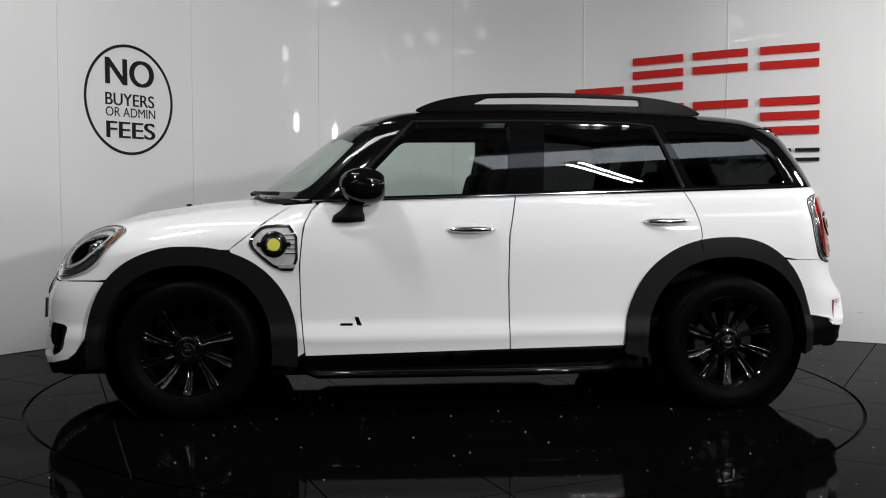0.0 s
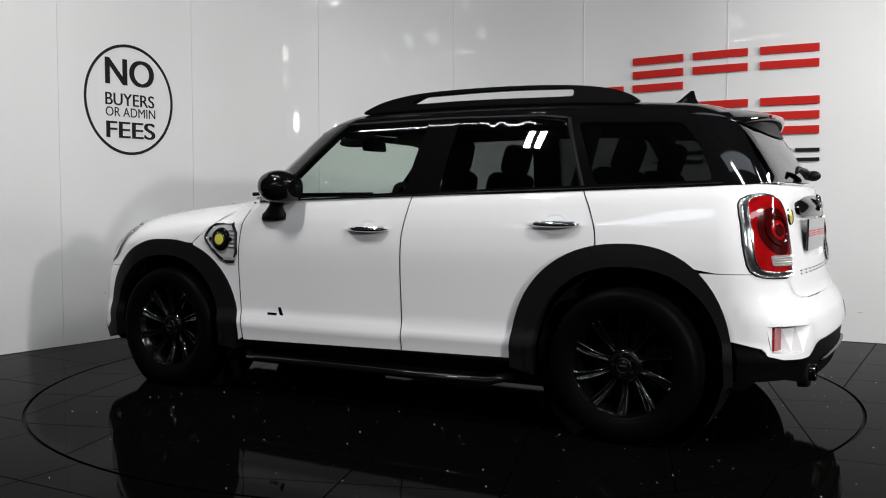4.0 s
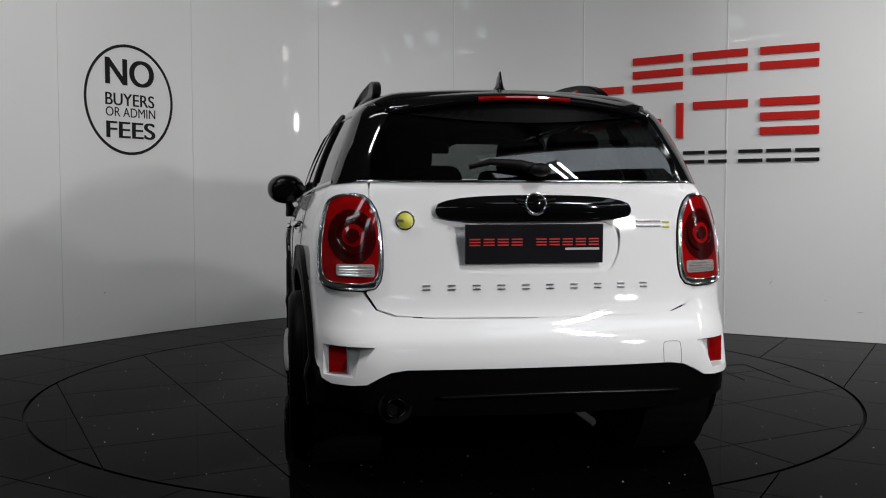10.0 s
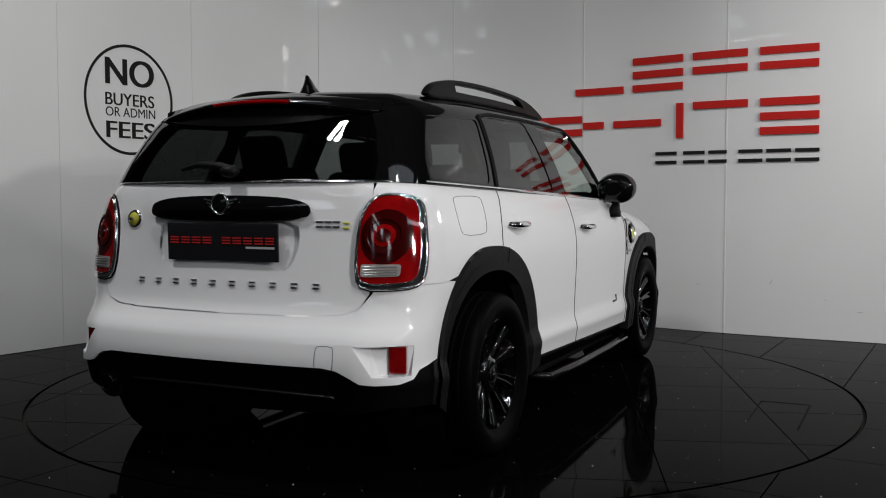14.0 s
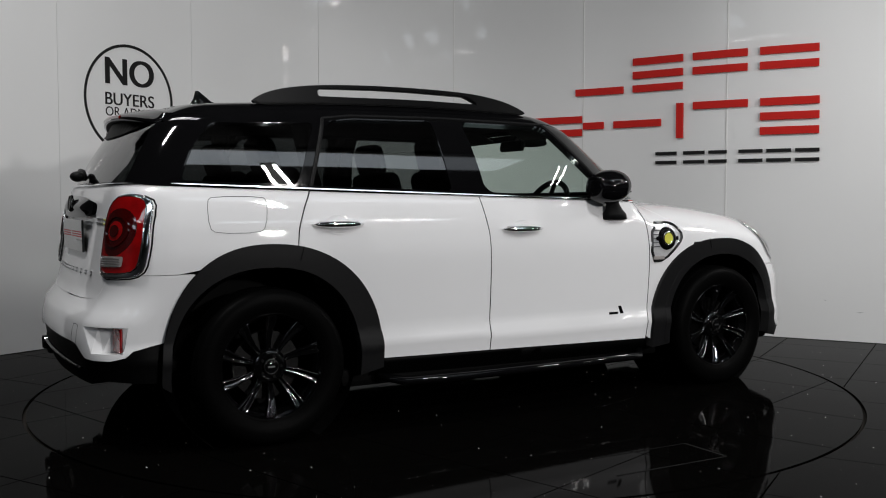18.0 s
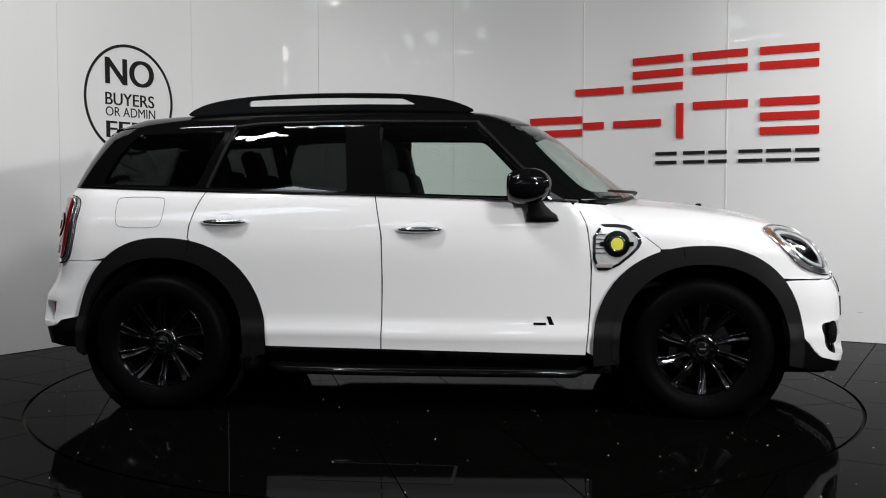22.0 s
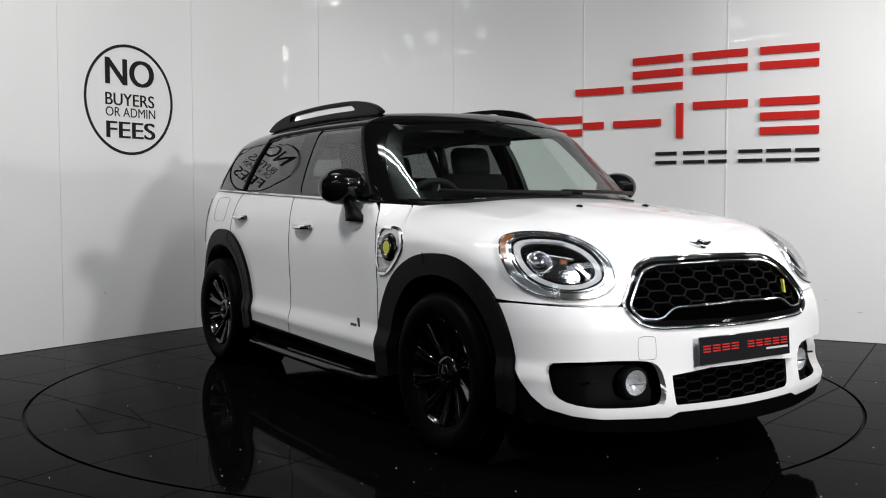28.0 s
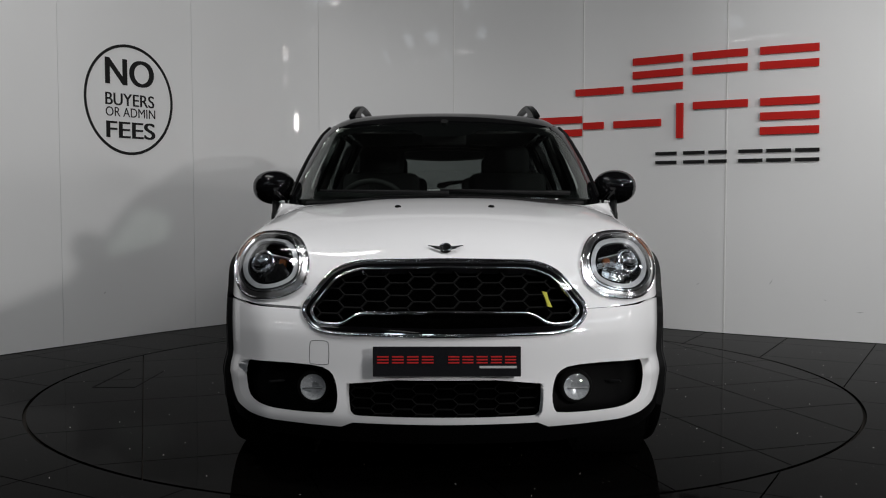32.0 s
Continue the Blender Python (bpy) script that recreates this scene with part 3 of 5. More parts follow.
def head_outline():
    """The headlamp's outline in its own plane."""
    d = on_end(soften(HEAD, 2), 1) - np.array(HL)[:3, 3]
    m = np.array(HL)
    return np.stack([d @ m[:3, 0], d @ m[:3, 1]], -1)


def in_headlamp(P, grow=1.0):
    L = head_outline()
    c = L.mean(0)
    m = np.array(HL)
    d = P * [1, 0, 1] + np.abs(P) * [0, 1, 0] - m[:3, 3]
    return inside_loops([c + (L - c) * grow], np.stack([d @ m[:3, 0], d @ m[:3, 1]], -1)) & (np.abs(d @ m[:3, 2]) < 0.25)


GRILLE = fillet([(-0.522, 0.657), (-0.415, 0.790), (-0.33, 0.822), (0.0, 0.828), (0.33, 0.822), (0.415, 0.790), (0.522, 0.657), (0.472, 0.594), (0.40, 0.580), (0.0, 0.575), (-0.40, 0.580), (-0.472, 0.594)], 0.045)


def in_grille(P):
    g = GRILLE * [0.985, 1.0]
    return inside_loops([g], P[:, 1:]) & (P[:, 0] > 1.7)


# tail lamp outline over (y, z), left side
TAIL = soften([(0.60, 0.733), (0.735, 0.736), (0.772, 0.750), (0.782, 0.80), (0.778, 0.90), (0.757, 1.02), (0.733, 1.062), (0.67, 1.074), (0.615, 1.062), (0.580, 1.0), (0.568, 0.90), (0.570, 0.775)], 1)


def in_tail(P):
    c = TAIL.mean(0)
    return inside_loops([c + (TAIL - c) * 0.90], np.abs(P[:, 1:])) & (P[:, 0] < -1.5)


# hollow in the tailgate round the plate, over (y, z)
RECESS = soften([(-0.315, 0.988), (0.315, 0.988), (0.338, 0.90), (0.305, 0.805), (0.26, 0.786), (-0.26, 0.786), (-0.305, 0.805), (-0.338, 0.90)], 2)


def build_panels():
    fa = arc(**AF, a0=-4, a1=184)
    ra = arc(**AR, a0=-4, a1=184)
    # front doors and rear doors
    fd = [(0.776, 0.305), (0.794, 0.50), (0.80, 0.742), (0.78, 0.93), (0.745, 1.0), (0.705, belt(0.7) - 0.012), (-0.25, belt(-0.25) - 0.012), (-0.228, 0.95), (-0.214, 0.874), (-0.210, 0.654), (-0.218, 0.322)]
    doors = skin("front_door", WHITE, car, tub, Side, on_side(fd), step=0.04)
    g = 0.006
    rd = [(-0.218 - g, 0.322), (-0.210 - g, 0.654), (-0.214 - g, 0.874), (-0.228 - g, 0.95), (-0.25 - g, belt(-0.25) - 0.012), (-1.118, belt(-1.12) - 0.012), (-1.158, 1.02), (-1.19, 0.93), (-1.197, 0.862)]
    arch = [p for p in arc(**{**AR, "rz": 0.522, "rx1": 0.525}, a0=0, a1=100, n=40)]
    rd = rd + [p for p in arch[::-1] if p[0] > -1.19] + [(-0.80, 0.330)]
    rdoors = skin("rear_door", WHITE, car, tub, Side, on_side(rd), step=0.04)
    # dark seams round the doors
    for pts, owners in (([(x + g / 2, z) for x, z in fd[:5]], doors), ([(x - g / 2, z) for x, z in fd[6:]], doors), ([(x - g / 2, z) for x, z in rd[5:9]], rdoors)):
        p = np.array(on_side(resample(soften(pts, 1, False), 0.02, False)))
        p = p + normal(tub, p) * 0.0004
        for s, d in zip((1, -1), owners):
            part("door_seam", sweep([(a, s * b, c) for a, b, c in p], 0.0019, 5, up=(0, 1, 0)), DARK, d)
    # front wing behind the bonnet line
    w = [(0.776 + g, 0.32), (0.794 + g, 0.50), (0.80 + g, 0.742), (0.78 + g, 0.93), (0.745 + g, 1.0), (0.725, 1.038), (0.84, 1.03), (0.995, 0.923), (1.13, 0.818)]
    w = w + [p for p in arc(**{**AF, "rz": 0.49}, a0=90, a1=184, n=40) if p[0] < 1.14]
    wings = skin("front_wing", WHITE, car, tub, Side, on_side(w), step=0.03)
    # bonnet, down to the bumper seam, round the grille and headlamps
    left = on_side([(0.846, 1.03), (1.002, 0.923), (1.136, 0.818)] + [p for p in arc(**{**AF, "rz": 0.49}, a0=90, a1=0, n=40) if p[0] > 1.14 and p[1] > 0.68])
    s1 = on_side([(1.76, 0.676)])
    fr = on_end([(0.80, 0.675), (0.72, 0.671), (0.62, 0.668), (0.53, 0.666)], 1)
    gl = on_end([p for p in resample(GRILLE, 0.02) if p[1] > 0.672 and p[0] > 0][::1], 1)
    gl = gl[np.argsort(-gl[:, 1])]
    half = np.concatenate([left, s1, fr, gl])
    cowl = on_top([(1.105 - SCREEN(y), y) for y in (0.0, 0.2, 0.35, 0.48, 0.60)] + [(0.885, 0.68)])
    full = np.concatenate([cowl[::-1][:0], left[:1] * 1, half[1:], (half * [1, -1, 1])[::-1], (cowl * [1, -1, 1])[::-1], cowl[1:]])
    skin("bonnet", WHITE, car, tub, Hood, full, step=0.035, drop=lambda P: in_headlamp(P, 0.91), both=False)
    # rear quarters, round the corner to the tailgate
    q = [(-1.203, 0.850), (-1.196, 0.93), (-1.164, 1.02), (-1.124, belt(-1.12) - 0.012), (-1.75, belt(-1.75) - 0.012)]
    end = on_end([(0.612, 1.124), (0.608, 1.09), (0.605, 0.95), (0.61, 0.80), (0.64, 0.752), (0.70, 0.748)], -1)
    low = on_side([(-1.84, 0.748), (-1.72, 0.748)] + [p for p in arc(**{**AR, "rz": 0.520}, a0=60, a1=184, n=50) if p[1] > 0.753 and p[0] < -1.207][::-1])
    quarter = skin("rear_quarter", WHITE, car, tub, REAR, np.concatenate([on_side(q), end, low]), step=0.03, drop=in_tail)
    # tailgate, lower part
    tg = [(-0.60, 1.118), (-0.598, 0.95), (-0.604, 0.80), (-0.622, 0.72), (-0.585, 0.664), (-0.52, 0.642), (-0.40, 0.634), (0, 0.630)]
    tg = tg + [(-y, z) for y, z in tg[:-1][::-1]]
    gate = skin("tailgate", WHITE, car, tub, REAR, on_end(tg, -1), [on_end(RECESS, -1)], step=0.03, drop=in_tail, both=False, edge_step=0.014)
    # rear bumper
    rb = [(-1.645, 0.745), (-1.84, 0.745)]
    lowside = [(-1.69, 0.69), (-1.735, 0.60), (-1.765, 0.52), (-1.775, 0.468)]
    e1 = on_end([(0.72, 0.745), (0.655, 0.745), (0.630, 0.712), (0.591, 0.660), (0.525, 0.638), (0.40, 0.630), (0.2, 0.627), (0, 0.626)], -1)
    e2 = on_end([(0.0, 0.457), (0.49, 0.457), (0.545, 0.449), (0.59, 0.428), (0.63, 0.405), (0.68, 0.400), (0.75, 0.401), (0.783, 0.415), (0.790, 0.445)], -1)
    h = np.concatenate([on_side(rb), e1, e2, on_side(lowside[::-1])])
    # scooped pocket for the reflector: its columns run outward, each with a place above and below
    cols = [(0.600, 0.672, 0), (0.645, 0.680, 0), (0.690, 0.690, -1.950), (0.725, 0.725, -1.940), (0.760, 0.760, -1.930), (0.777, 0.777, 0)]
    up_y, lo_y = [c[0] for c in cols], [c[1] for c in cols]
    SU, SL = on_end([(y, 0.536) for y in up_y], -1), on_end([(y, 0.428) for y in lo_y], -1)
    BU, BL = SU.copy(), SL.copy()
    for k, (_, _, x) in enumerate(cols):
        if x:
            BU[k, 0] = BL[k, 0] = x
    BU[1, 0], BL[1, 0] = (SU[0, 0] - 1.950) / 2, (SL[0, 0] - 1.950) / 2
    hole = np.concatenate([SL, SU[::-1]])

    def pocket(s):
        bm = bmesh.new()
        rows = [[bm.verts.new((a[0] + d, s * a[1], a[2])) for a in L] for L, d in ((SL, 0.002), (BL, 0), (BU, 0), (SU, 0.002))]
        for a, b in zip(rows, rows[1:]):
            for k in range(len(a) - 1):
                bm.faces.new((a[k], a[k + 1], b[k + 1], b[k]))
        bmesh.ops.recalc_face_normals(bm, faces=bm.faces)
        return bm

    def lens(s):
        return box(0, 0, 0, 0.012, 0.066, 0.100, 0.004, m=pose(-1.944, s * 0.725, 0.482, 0, 0, -16 * s))
    full = np.concatenate([h[:len(rb) + len(e1)], ((h[:len(rb) + len(e1) - 1]) * [1, -1, 1])[::-1], (h[len(rb) + len(e1) + 1:] * [1, -1, 1])[::-1], h[len(rb) + len(e1):]])
    skin("rear_bumper", WHITE, car, tub, REAR, full, [hole, hole * [1, -1, 1]], step=0.03, depth=0.04, both=False, edge_step=0.014)
    sided("reflector_pocket", pocket, WHITE, car)
    sided("reflector", lens, RED_LENS, car, "upright red reflector in the rear bumper")
    skin("rear_valance", SHADED_BLACK, car, tub, REAR, np.concatenate([on_end([(-0.790, 0.442), (-0.783, 0.411), (-0.75, 0.397), (-0.68, 0.396), (-0.63, 0.401), (-0.59, 0.424), (-0.545, 0.445), (-0.49, 0.453), (0, 0.453), (0.49, 0.453), (0.545, 0.445), (0.59, 0.424), (0.63, 0.401), (0.68, 0.396), (0.75, 0.397), (0.783, 0.411), (0.790, 0.442)], -1), on_side([(-1.785, 0.464), (-1.80, 0.30)]), on_end([(0.72, 0.31), (0.60, 0.285), (0.45, 0.280), (0, 0.272), (-0.45, 0.280), (-0.60, 0.285), (-0.72, 0.31)], -1), on_side([(-1.80, 0.30), (-1.785, 0.464)]) * [1, -1, 1]]), level=-0.012, step=0.04, both=False)
    # front bumper with its openings
    fbs = [(1.702, 0.664), (1.76, 0.668)]
    f1 = on_end([(0.80, 0.667), (0.72, 0.663), (0.62, 0.660), (0.52, 0.658), (0.475, 0.595), (0.40, 0.578), (0, 0.573)], 1)
    f2 = on_end([(0, 0.262), (0.33, 0.264), (0.37, 0.246), (0.50, 0.250), (0.63, 0.256), (0.725, 0.270), (0.785, 0.292), (0.812, 0.330)], 1)
    fls = on_side([(1.83, 0.382), (1.80, 0.425), (1.752, 0.53), (1.715, 0.61)])
    h = np.concatenate([on_side(fbs), f1])
    h2 = np.concatenate([f2, fls])
    full = np.concatenate([h, (h[:-1] * [1, -1, 1])[::-1], (h2[1:] * [1, -1, 1])[::-1], h2])
    fog = soften([(0.782, 0.442), (0.762, 0.462), (0.60, 0.468), (0.45, 0.462), (0.405, 0.440), (0.388, 0.40), (0.382, 0.345), (0.392, 0.302), (0.42, 0.285), (0.54, 0.283), (0.66, 0.292), (0.735, 0.304), (0.772, 0.330), (0.783, 0.38)], 1)
    low = soften([(-0.352, 0.418), (-0.352, 0.35), (-0.344, 0.284), (-0.30, 0.276), (0.30, 0.276), (0.344, 0.284), (0.352, 0.35), (0.352, 0.418)], 1)
    FO = on_end(fog, 1)
    skin("front_bumper", WHITE, car, tub, FRONT, full, [FO, FO * [1, -1, 1], on_end(low, 1)], step=0.03, depth=0.035, both=False, edge_step=0.014)
    skin("front_valance", SHADED_BLACK, car, tub, FRONT, np.concatenate([on_end([(-0.812, 0.326), (-0.785, 0.288), (-0.725, 0.266), (-0.63, 0.252), (-0.50, 0.245), (-0.37, 0.24), (-0.33, 0.258), (0.33, 0.258), (0.37, 0.24), (0.50, 0.245), (0.63, 0.252), (0.725, 0.266), (0.785, 0.288), (0.812, 0.326)], 1), on_side([(1.83, 0.378), (1.80, 0.415), (1.80, 0.25)]), on_end([(0.70, 0.21), (0.4, 0.185), (-0.4, 0.185), (-0.70, 0.21)], 1), on_side([(1.80, 0.25), (1.80, 0.415), (1.83, 0.378)]) * [1, -1, 1]]), level=-0.004, step=0.04, both=False)
    # fog lamp pocket: a dark dish behind the opening
    skin("fog_pocket", SHADED_BLACK, car, tub, FRONT, on_end(soften([(0.83, 0.54), (0.33, 0.50), (0.33, 0.25), (0.83, 0.28)], 1), 1), level=-0.07, step=0.04, depth=0, label="matt black fog lamp pocket")
    # near-black sheet standing for the shade behind the lower mesh
    skin("lower_grille", UNLIT_DEPTH, car, tub, FRONT, on_end([(-0.36, 0.43), (0.36, 0.43), (0.36, 0.27), (-0.36, 0.27)], 1), level=-0.05, step=0.04, depth=0, both=False)
    # wheel arch cladding
    for nm, A, inner, ends in (("front_arch", AF, 0.40, (1.80, 0.80)), ("rear_arch", AR, 0.42, (-1.79, -0.80))):
        o = arc(**A, a0=-14, a1=194, n=44)
        i = arc(A["cx"], A["cz"], inner, inner, inner + 0.012, 194, -14, n=44)
        o = [(x, z) for x, z in o if z > 0.25]
        i = [(x, z) for x, z in i if z > 0.25]
        trims = skin(nm, CLAD, car, tub, Side, on_side(o + i), level=0.020, step=0.03, depth=0.05, label="black plastic wheel arch trim")
        # raised inner lip of the trim, and the seams across it
        w = arc(A["cx"], A["cz"], inner + 0.036, inner + 0.036, inner + 0.054, -10, 190, n=44)
        for s, trim in zip((1, -1), trims):
            c, d, nn = cut_panel(tub, Side, on_side([q for q in w if q[1] > 0.26] + i), (), 0.0228, 0.03, 0.010, None, s < 0)
            lip = smooth(part("arch_lip", (c, d), CLAD, trim))
            lip.data.normals_split_custom_set_from_vertices(nn)
            for deg, far in (((73, 0.525), (152, 0.455)) if A is AR else ((102, 0.495), (22, 0.465))):
                cs, sn = math.cos(radians(deg)), math.sin(radians(deg))
                p = np.array(on_side([(A["cx"] + r * cs, A["cz"] + r * sn * 1.03) for r in np.linspace(inner + 0.01, far, 10)]))
                p = p + normal(tub, p) * 0.0205
                part("trim_seam", sweep([(a, s * b, c2) for a, b, c2 in p], 0.0022, 4), DARK, trim)
    # sills
    sill = [(0.80, 0.308), (0.776, 0.300), (-0.212, 0.317), (-0.80, 0.326), (-0.86, 0.20), (0.86, 0.20)]
    for ob in skin("sill", SHADED_BLACK, car, tub, Side, on_side(sill), level=0.002, step=0.04, depth=0.03, label="black plastic sill"):
        for v in ob.data.vertices:
            v.co.y *= 1 - 1.0 * max(0.0, 0.318 - v.co.z)
        ob.data.update()
        ob.data.normals_split_custom_set_from_vertices([(0, 0, 0)] * len(ob.data.vertices))
    return doors, rdoors, wings, quarter, gate


DOORS, RDOORS, WINGS, QUARTERS, GATE = build_panels()


# ---- cabin: roof, pillars, glass ----
def on_cab(pts, left=True):
    """Points on the cabin flank over (x, z)."""
    return on_side(pts, cabin)


def roof_edge(x):
    return ROOF_Z(np.array(x)) - 0.075


def build_cabin():
    xs = np.linspace(0.40, -1.70, 14)
    edge = on_side([(x, float(roof_edge(x))) for x in xs], cabin)
    header = on_end([(0.575, 1.436), (0.35, 1.452), (0.15, 1.46), (0.0, 1.462)], 1, cabin, -0.2)
    tail = on_end([(0.56, 1.395), (0.4, 1.405), (0.2, 1.41), (0, 1.41)], -1, cabin, 0.8)
    ring = np.concatenate([header[::-1], edge, tail])
    full = np.concatenate([ring, (ring[1:-1] * [1, -1, 1])[::-1]])
    skin("roof", BLACK, car, cabin, Top, full, step=0.04, both=False, label="gloss black roof panel")
    # windscreen and rear glass outlines
    ws_h = [(0.0, 1.066), (0.35, 1.066), (0.60, 1.062), (0.740, 1.062), (0.716, 1.17), (0.656, 1.32), (0.608, 1.40), (0.562, 1.430), (0.35, 1.447), (0.0, 1.457)]
    WS = on_end(ws_h, 1, cabin, -0.2)
    ws = np.concatenate([WS, (WS[1:-1] * [1, -1, 1])[::-1]])
    skin("windscreen", GLASS, car, cabin, CAB, ws, level=-0.001, step=0.05, depth=0.004, both=False, label="green tinted windscreen")
    inn = [(0.0, 1.100), (0.35, 1.100), (0.60, 1.098), (0.672, 1.104), (0.662, 1.17), (0.610, 1.31), (0.570, 1.375), (0.525, 1.404), (0.35, 1.414), (0.17, 1.420), (0.14, 1.385), (0.0, 1.380)]
    IN = on_end(soften(inn, 2, False), 1, cabin, -0.2)
    skin("screen_border", SATIN, car, cabin, CAB, ws, [np.concatenate([IN, (IN[1:-1] * [1, -1, 1])[::-1]])], level=-0.007, step=0.03, depth=0.0, both=False, label="black border printed round the windscreen", edge_step=0.02)
    rg_h = [(0.0, 1.135), (0.35, 1.133), (0.60, 1.128), (0.595, 1.20), (0.56, 1.30), (0.515, 1.385), (0.0, 1.40)]
    RG = on_end(rg_h, -1, cabin, 0.8)
    rg = np.concatenate([RG, (RG[1:-1] * [1, -1, 1])[::-1]])
    skin("rear_glass", PRIVACY, car, cabin, Round(0.3, -1), rg, level=-0.001, step=0.05, depth=0.004, both=False, label="dark tinted rear window")
    # flank: one frame with three panes
    front = fillet([(0.60, 1.068), (0.235, 1.440), (-0.262, 1.443), (-0.235, 1.30), (-0.205, 1.092)], 0.035)
    rear = fillet([(-0.395, 1.096), (-0.415, 1.30), (-0.43, 1.443), (-0.86, 1.437), (-0.985, 1.418), (-1.05, 1.27), (-1.112, 1.118)], 0.03)
    qtr = fillet([(-1.175, 1.122), (-1.14, 1.20), (-1.048, 1.410), (-1.52, 1.395), (-1.61, 1.29), (-1.68, 1.136)], 0.03)
    panes = [on_cab(p) for p in (front, rear, qtr)]
    base = on_side([(x, float(belt(x)) - 0.012) for x in np.linspace(-1.70, 0.80, 12)], cabin)
    wsl = np.concatenate([WS[3:8]])
    rgl = RG[2:6][::-1]
    tl = on_end([(0.56, 1.395)], -1, cabin, 0.8)
    hd = on_end([(0.575, 1.436)], 1, cabin, -0.2)
    outline = np.concatenate([base, wsl, hd, edge, tl, rgl])
    skin("side_frame", BLACK, car, cabin, CAB, outline, panes, step=0.035, depth=0.03, edge_step=0.02, label="gloss black pillars and window frames")
    for nm, pane, mat, lab in zip(("front_window", "rear_window", "quarter_window"), panes, (GLASS, PRIVACY, PRIVACY), ("light green side glass", "dark privacy glass", "dark privacy glass")):
        skin(nm, mat, car, cabin, CAB, pane, level=-0.004, step=0.05, depth=0.003, label=lab)
    # chrome strip along the waist
    def strip(s):
        xs = np.linspace(0.74, -1.72, 40)
        p = on_side([(x, float(belt(x)) - 0.008) for x in xs], tub)
        return sweep([(a, s * (b + 0.004), c + 0.004) for a, b, c in p], 0.007, 8, flat=1.0)
    sided("waist_strip", strip, CHROME, car, "thin chrome strip under the windows")
    # window seals, upper
    def seal(s):
        p = on_cab(resample(np.array([(0.60, 1.075), (0.245, 1.447), (-0.36, 1.455), (-0.86, 1.447), (-1.0, 1.43), (-1.115, 1.115)]), 0.06, False))
        return sweep([(a, s * (b + 0.002), c) for a, b, c in p], 0.010, 6, flat=1.0)
    sided("window_seal", seal, CLAD, car, "satin black seal round the door windows")


build_cabin()


# ---- wheels ----
def build_wheel(name, x, s):
    """s: 1 left flank, -1 right flank; the wheel's face looks outward."""
    m = pose(x, s * 0.785, WR, -90 * s, 0, 0)
    R, rr = WR, 0.236
    hub = smooth(part(name, lathe([(0.03, 0.055), (0.055, 0.062), (0.075, 0.05), (0.08, -0.05), (0.0, -0.05)], m, 40), RIM, car, "gloss black alloy wheel"))
    tyre = lathe([(rr - 0.012, 0.085), (rr + 0.004, 0.098), (rr + 0.03, 0.110), (R - 0.035, 0.112), (R - 0.014, 0.100), (R - 0.003, 0.080), (R, 0.05), (R, -0.05), (R - 0.004, -0.085), (R - 0.03, -0.108), (rr, -0.10), (rr - 0.012, -0.085)], m, 72)
    smooth(part("tyre", tyre, TYRE, hub, "black tyre"))
    gro = bmesh.new()
    for h in (-0.055, -0.018, 0.018, 0.055):
        lathe([(R + 0.0006, h - 0.004), (R + 0.0008, h + 0.004)], m, 72, gro)
    part("tread_groove", gro, DARK, hub)
    smooth(part("rim", lathe([(rr - 0.004, 0.095), (rr + 0.004, 0.088), (rr - 0.008, 0.07), (rr - 0.03, 0.045), (rr - 0.035, -0.08), (rr - 0.005, -0.09)], m, 72), RIM, hub))
    for k in range(10):
        a = 360 / 10 * k + 18
        t = m @ pose(0, 0, 0, 0, 0, a)
        bm = bmesh.new()
        rings = []
        for r, w, h, th, tw in ((0.050, 0.030, 0.046, 0.03, 0.0), (0.080, 0.026, 0.044, 0.03, 0.003), (0.115, 0.029, 0.052, 0.03, 0.005), (0.155, 0.037, 0.064, 0.03, 0.004), (0.190, 0.047, 0.074, 0.028, 0.0), (0.212, 0.053, 0.080, 0.024, -0.003), (0.226, 0.052, 0.080, 0.02, -0.004), (0.236, 0.060, 0.072, 0.02, -0.004)):
            # two crests with a valley between them
            d = 0.015 if 0.09 < r < 0.22 else 0.004
            cs = ((-w / 2, h - 0.014), (-w * 0.42, h - 0.002), (-w * 0.30, h), (-w * 0.10, h - d), (w * 0.10, h - d), (w * 0.30, h + 0.001), (w * 0.42, h - 0.002), (w / 2, h - 0.014), (w / 2, h - th), (-w / 2, h - th))
            rings.append([bm.verts.new(t @ Vector((r, y + tw, z))) for y, z in cs])
        for q, p in zip(rings, rings[1:]):
            for i in range(10):
                bm.faces.new((q[i], q[(i + 1) % 10], p[(i + 1) % 10], p[i]))
        smooth(part("spoke", bm, RIM, hub))
    smooth(part("centre_cap", lathe([(0.0, 0.070), (0.026, 0.069), (0.034, 0.062), (0.034, 0.05)], m, 28), BLACK, hub))
    smooth(part("cap_ring", lathe([(0.028, 0.068), (0.0315, 0.0725), (0.035, 0.066)], m, 28), DISC, hub, "grey ring on the wheel centre"))
    part("cap_mark", box(0, 0, 0, 0.030, 0.007, 0.002, m=m @ pose(0, 0, 0.0705)), STEEL, hub)
    part("brake_disc", lathe([(0.06, 0.0), (0.15, 0.0), (0.15, -0.02), (0.06, -0.02)], m, 40), DISC, hub, "grey steel brake disc")
    for k in range(5):
        t = m @ pose(0, 0, 0, 0, 0, 72 * k) @ Matrix.Translation((0.046, 0, 0.060))
        part("wheel_bolt", cyl(t, 0.008, 0.007, 0.012, 8), DARK, hub)
    return hub


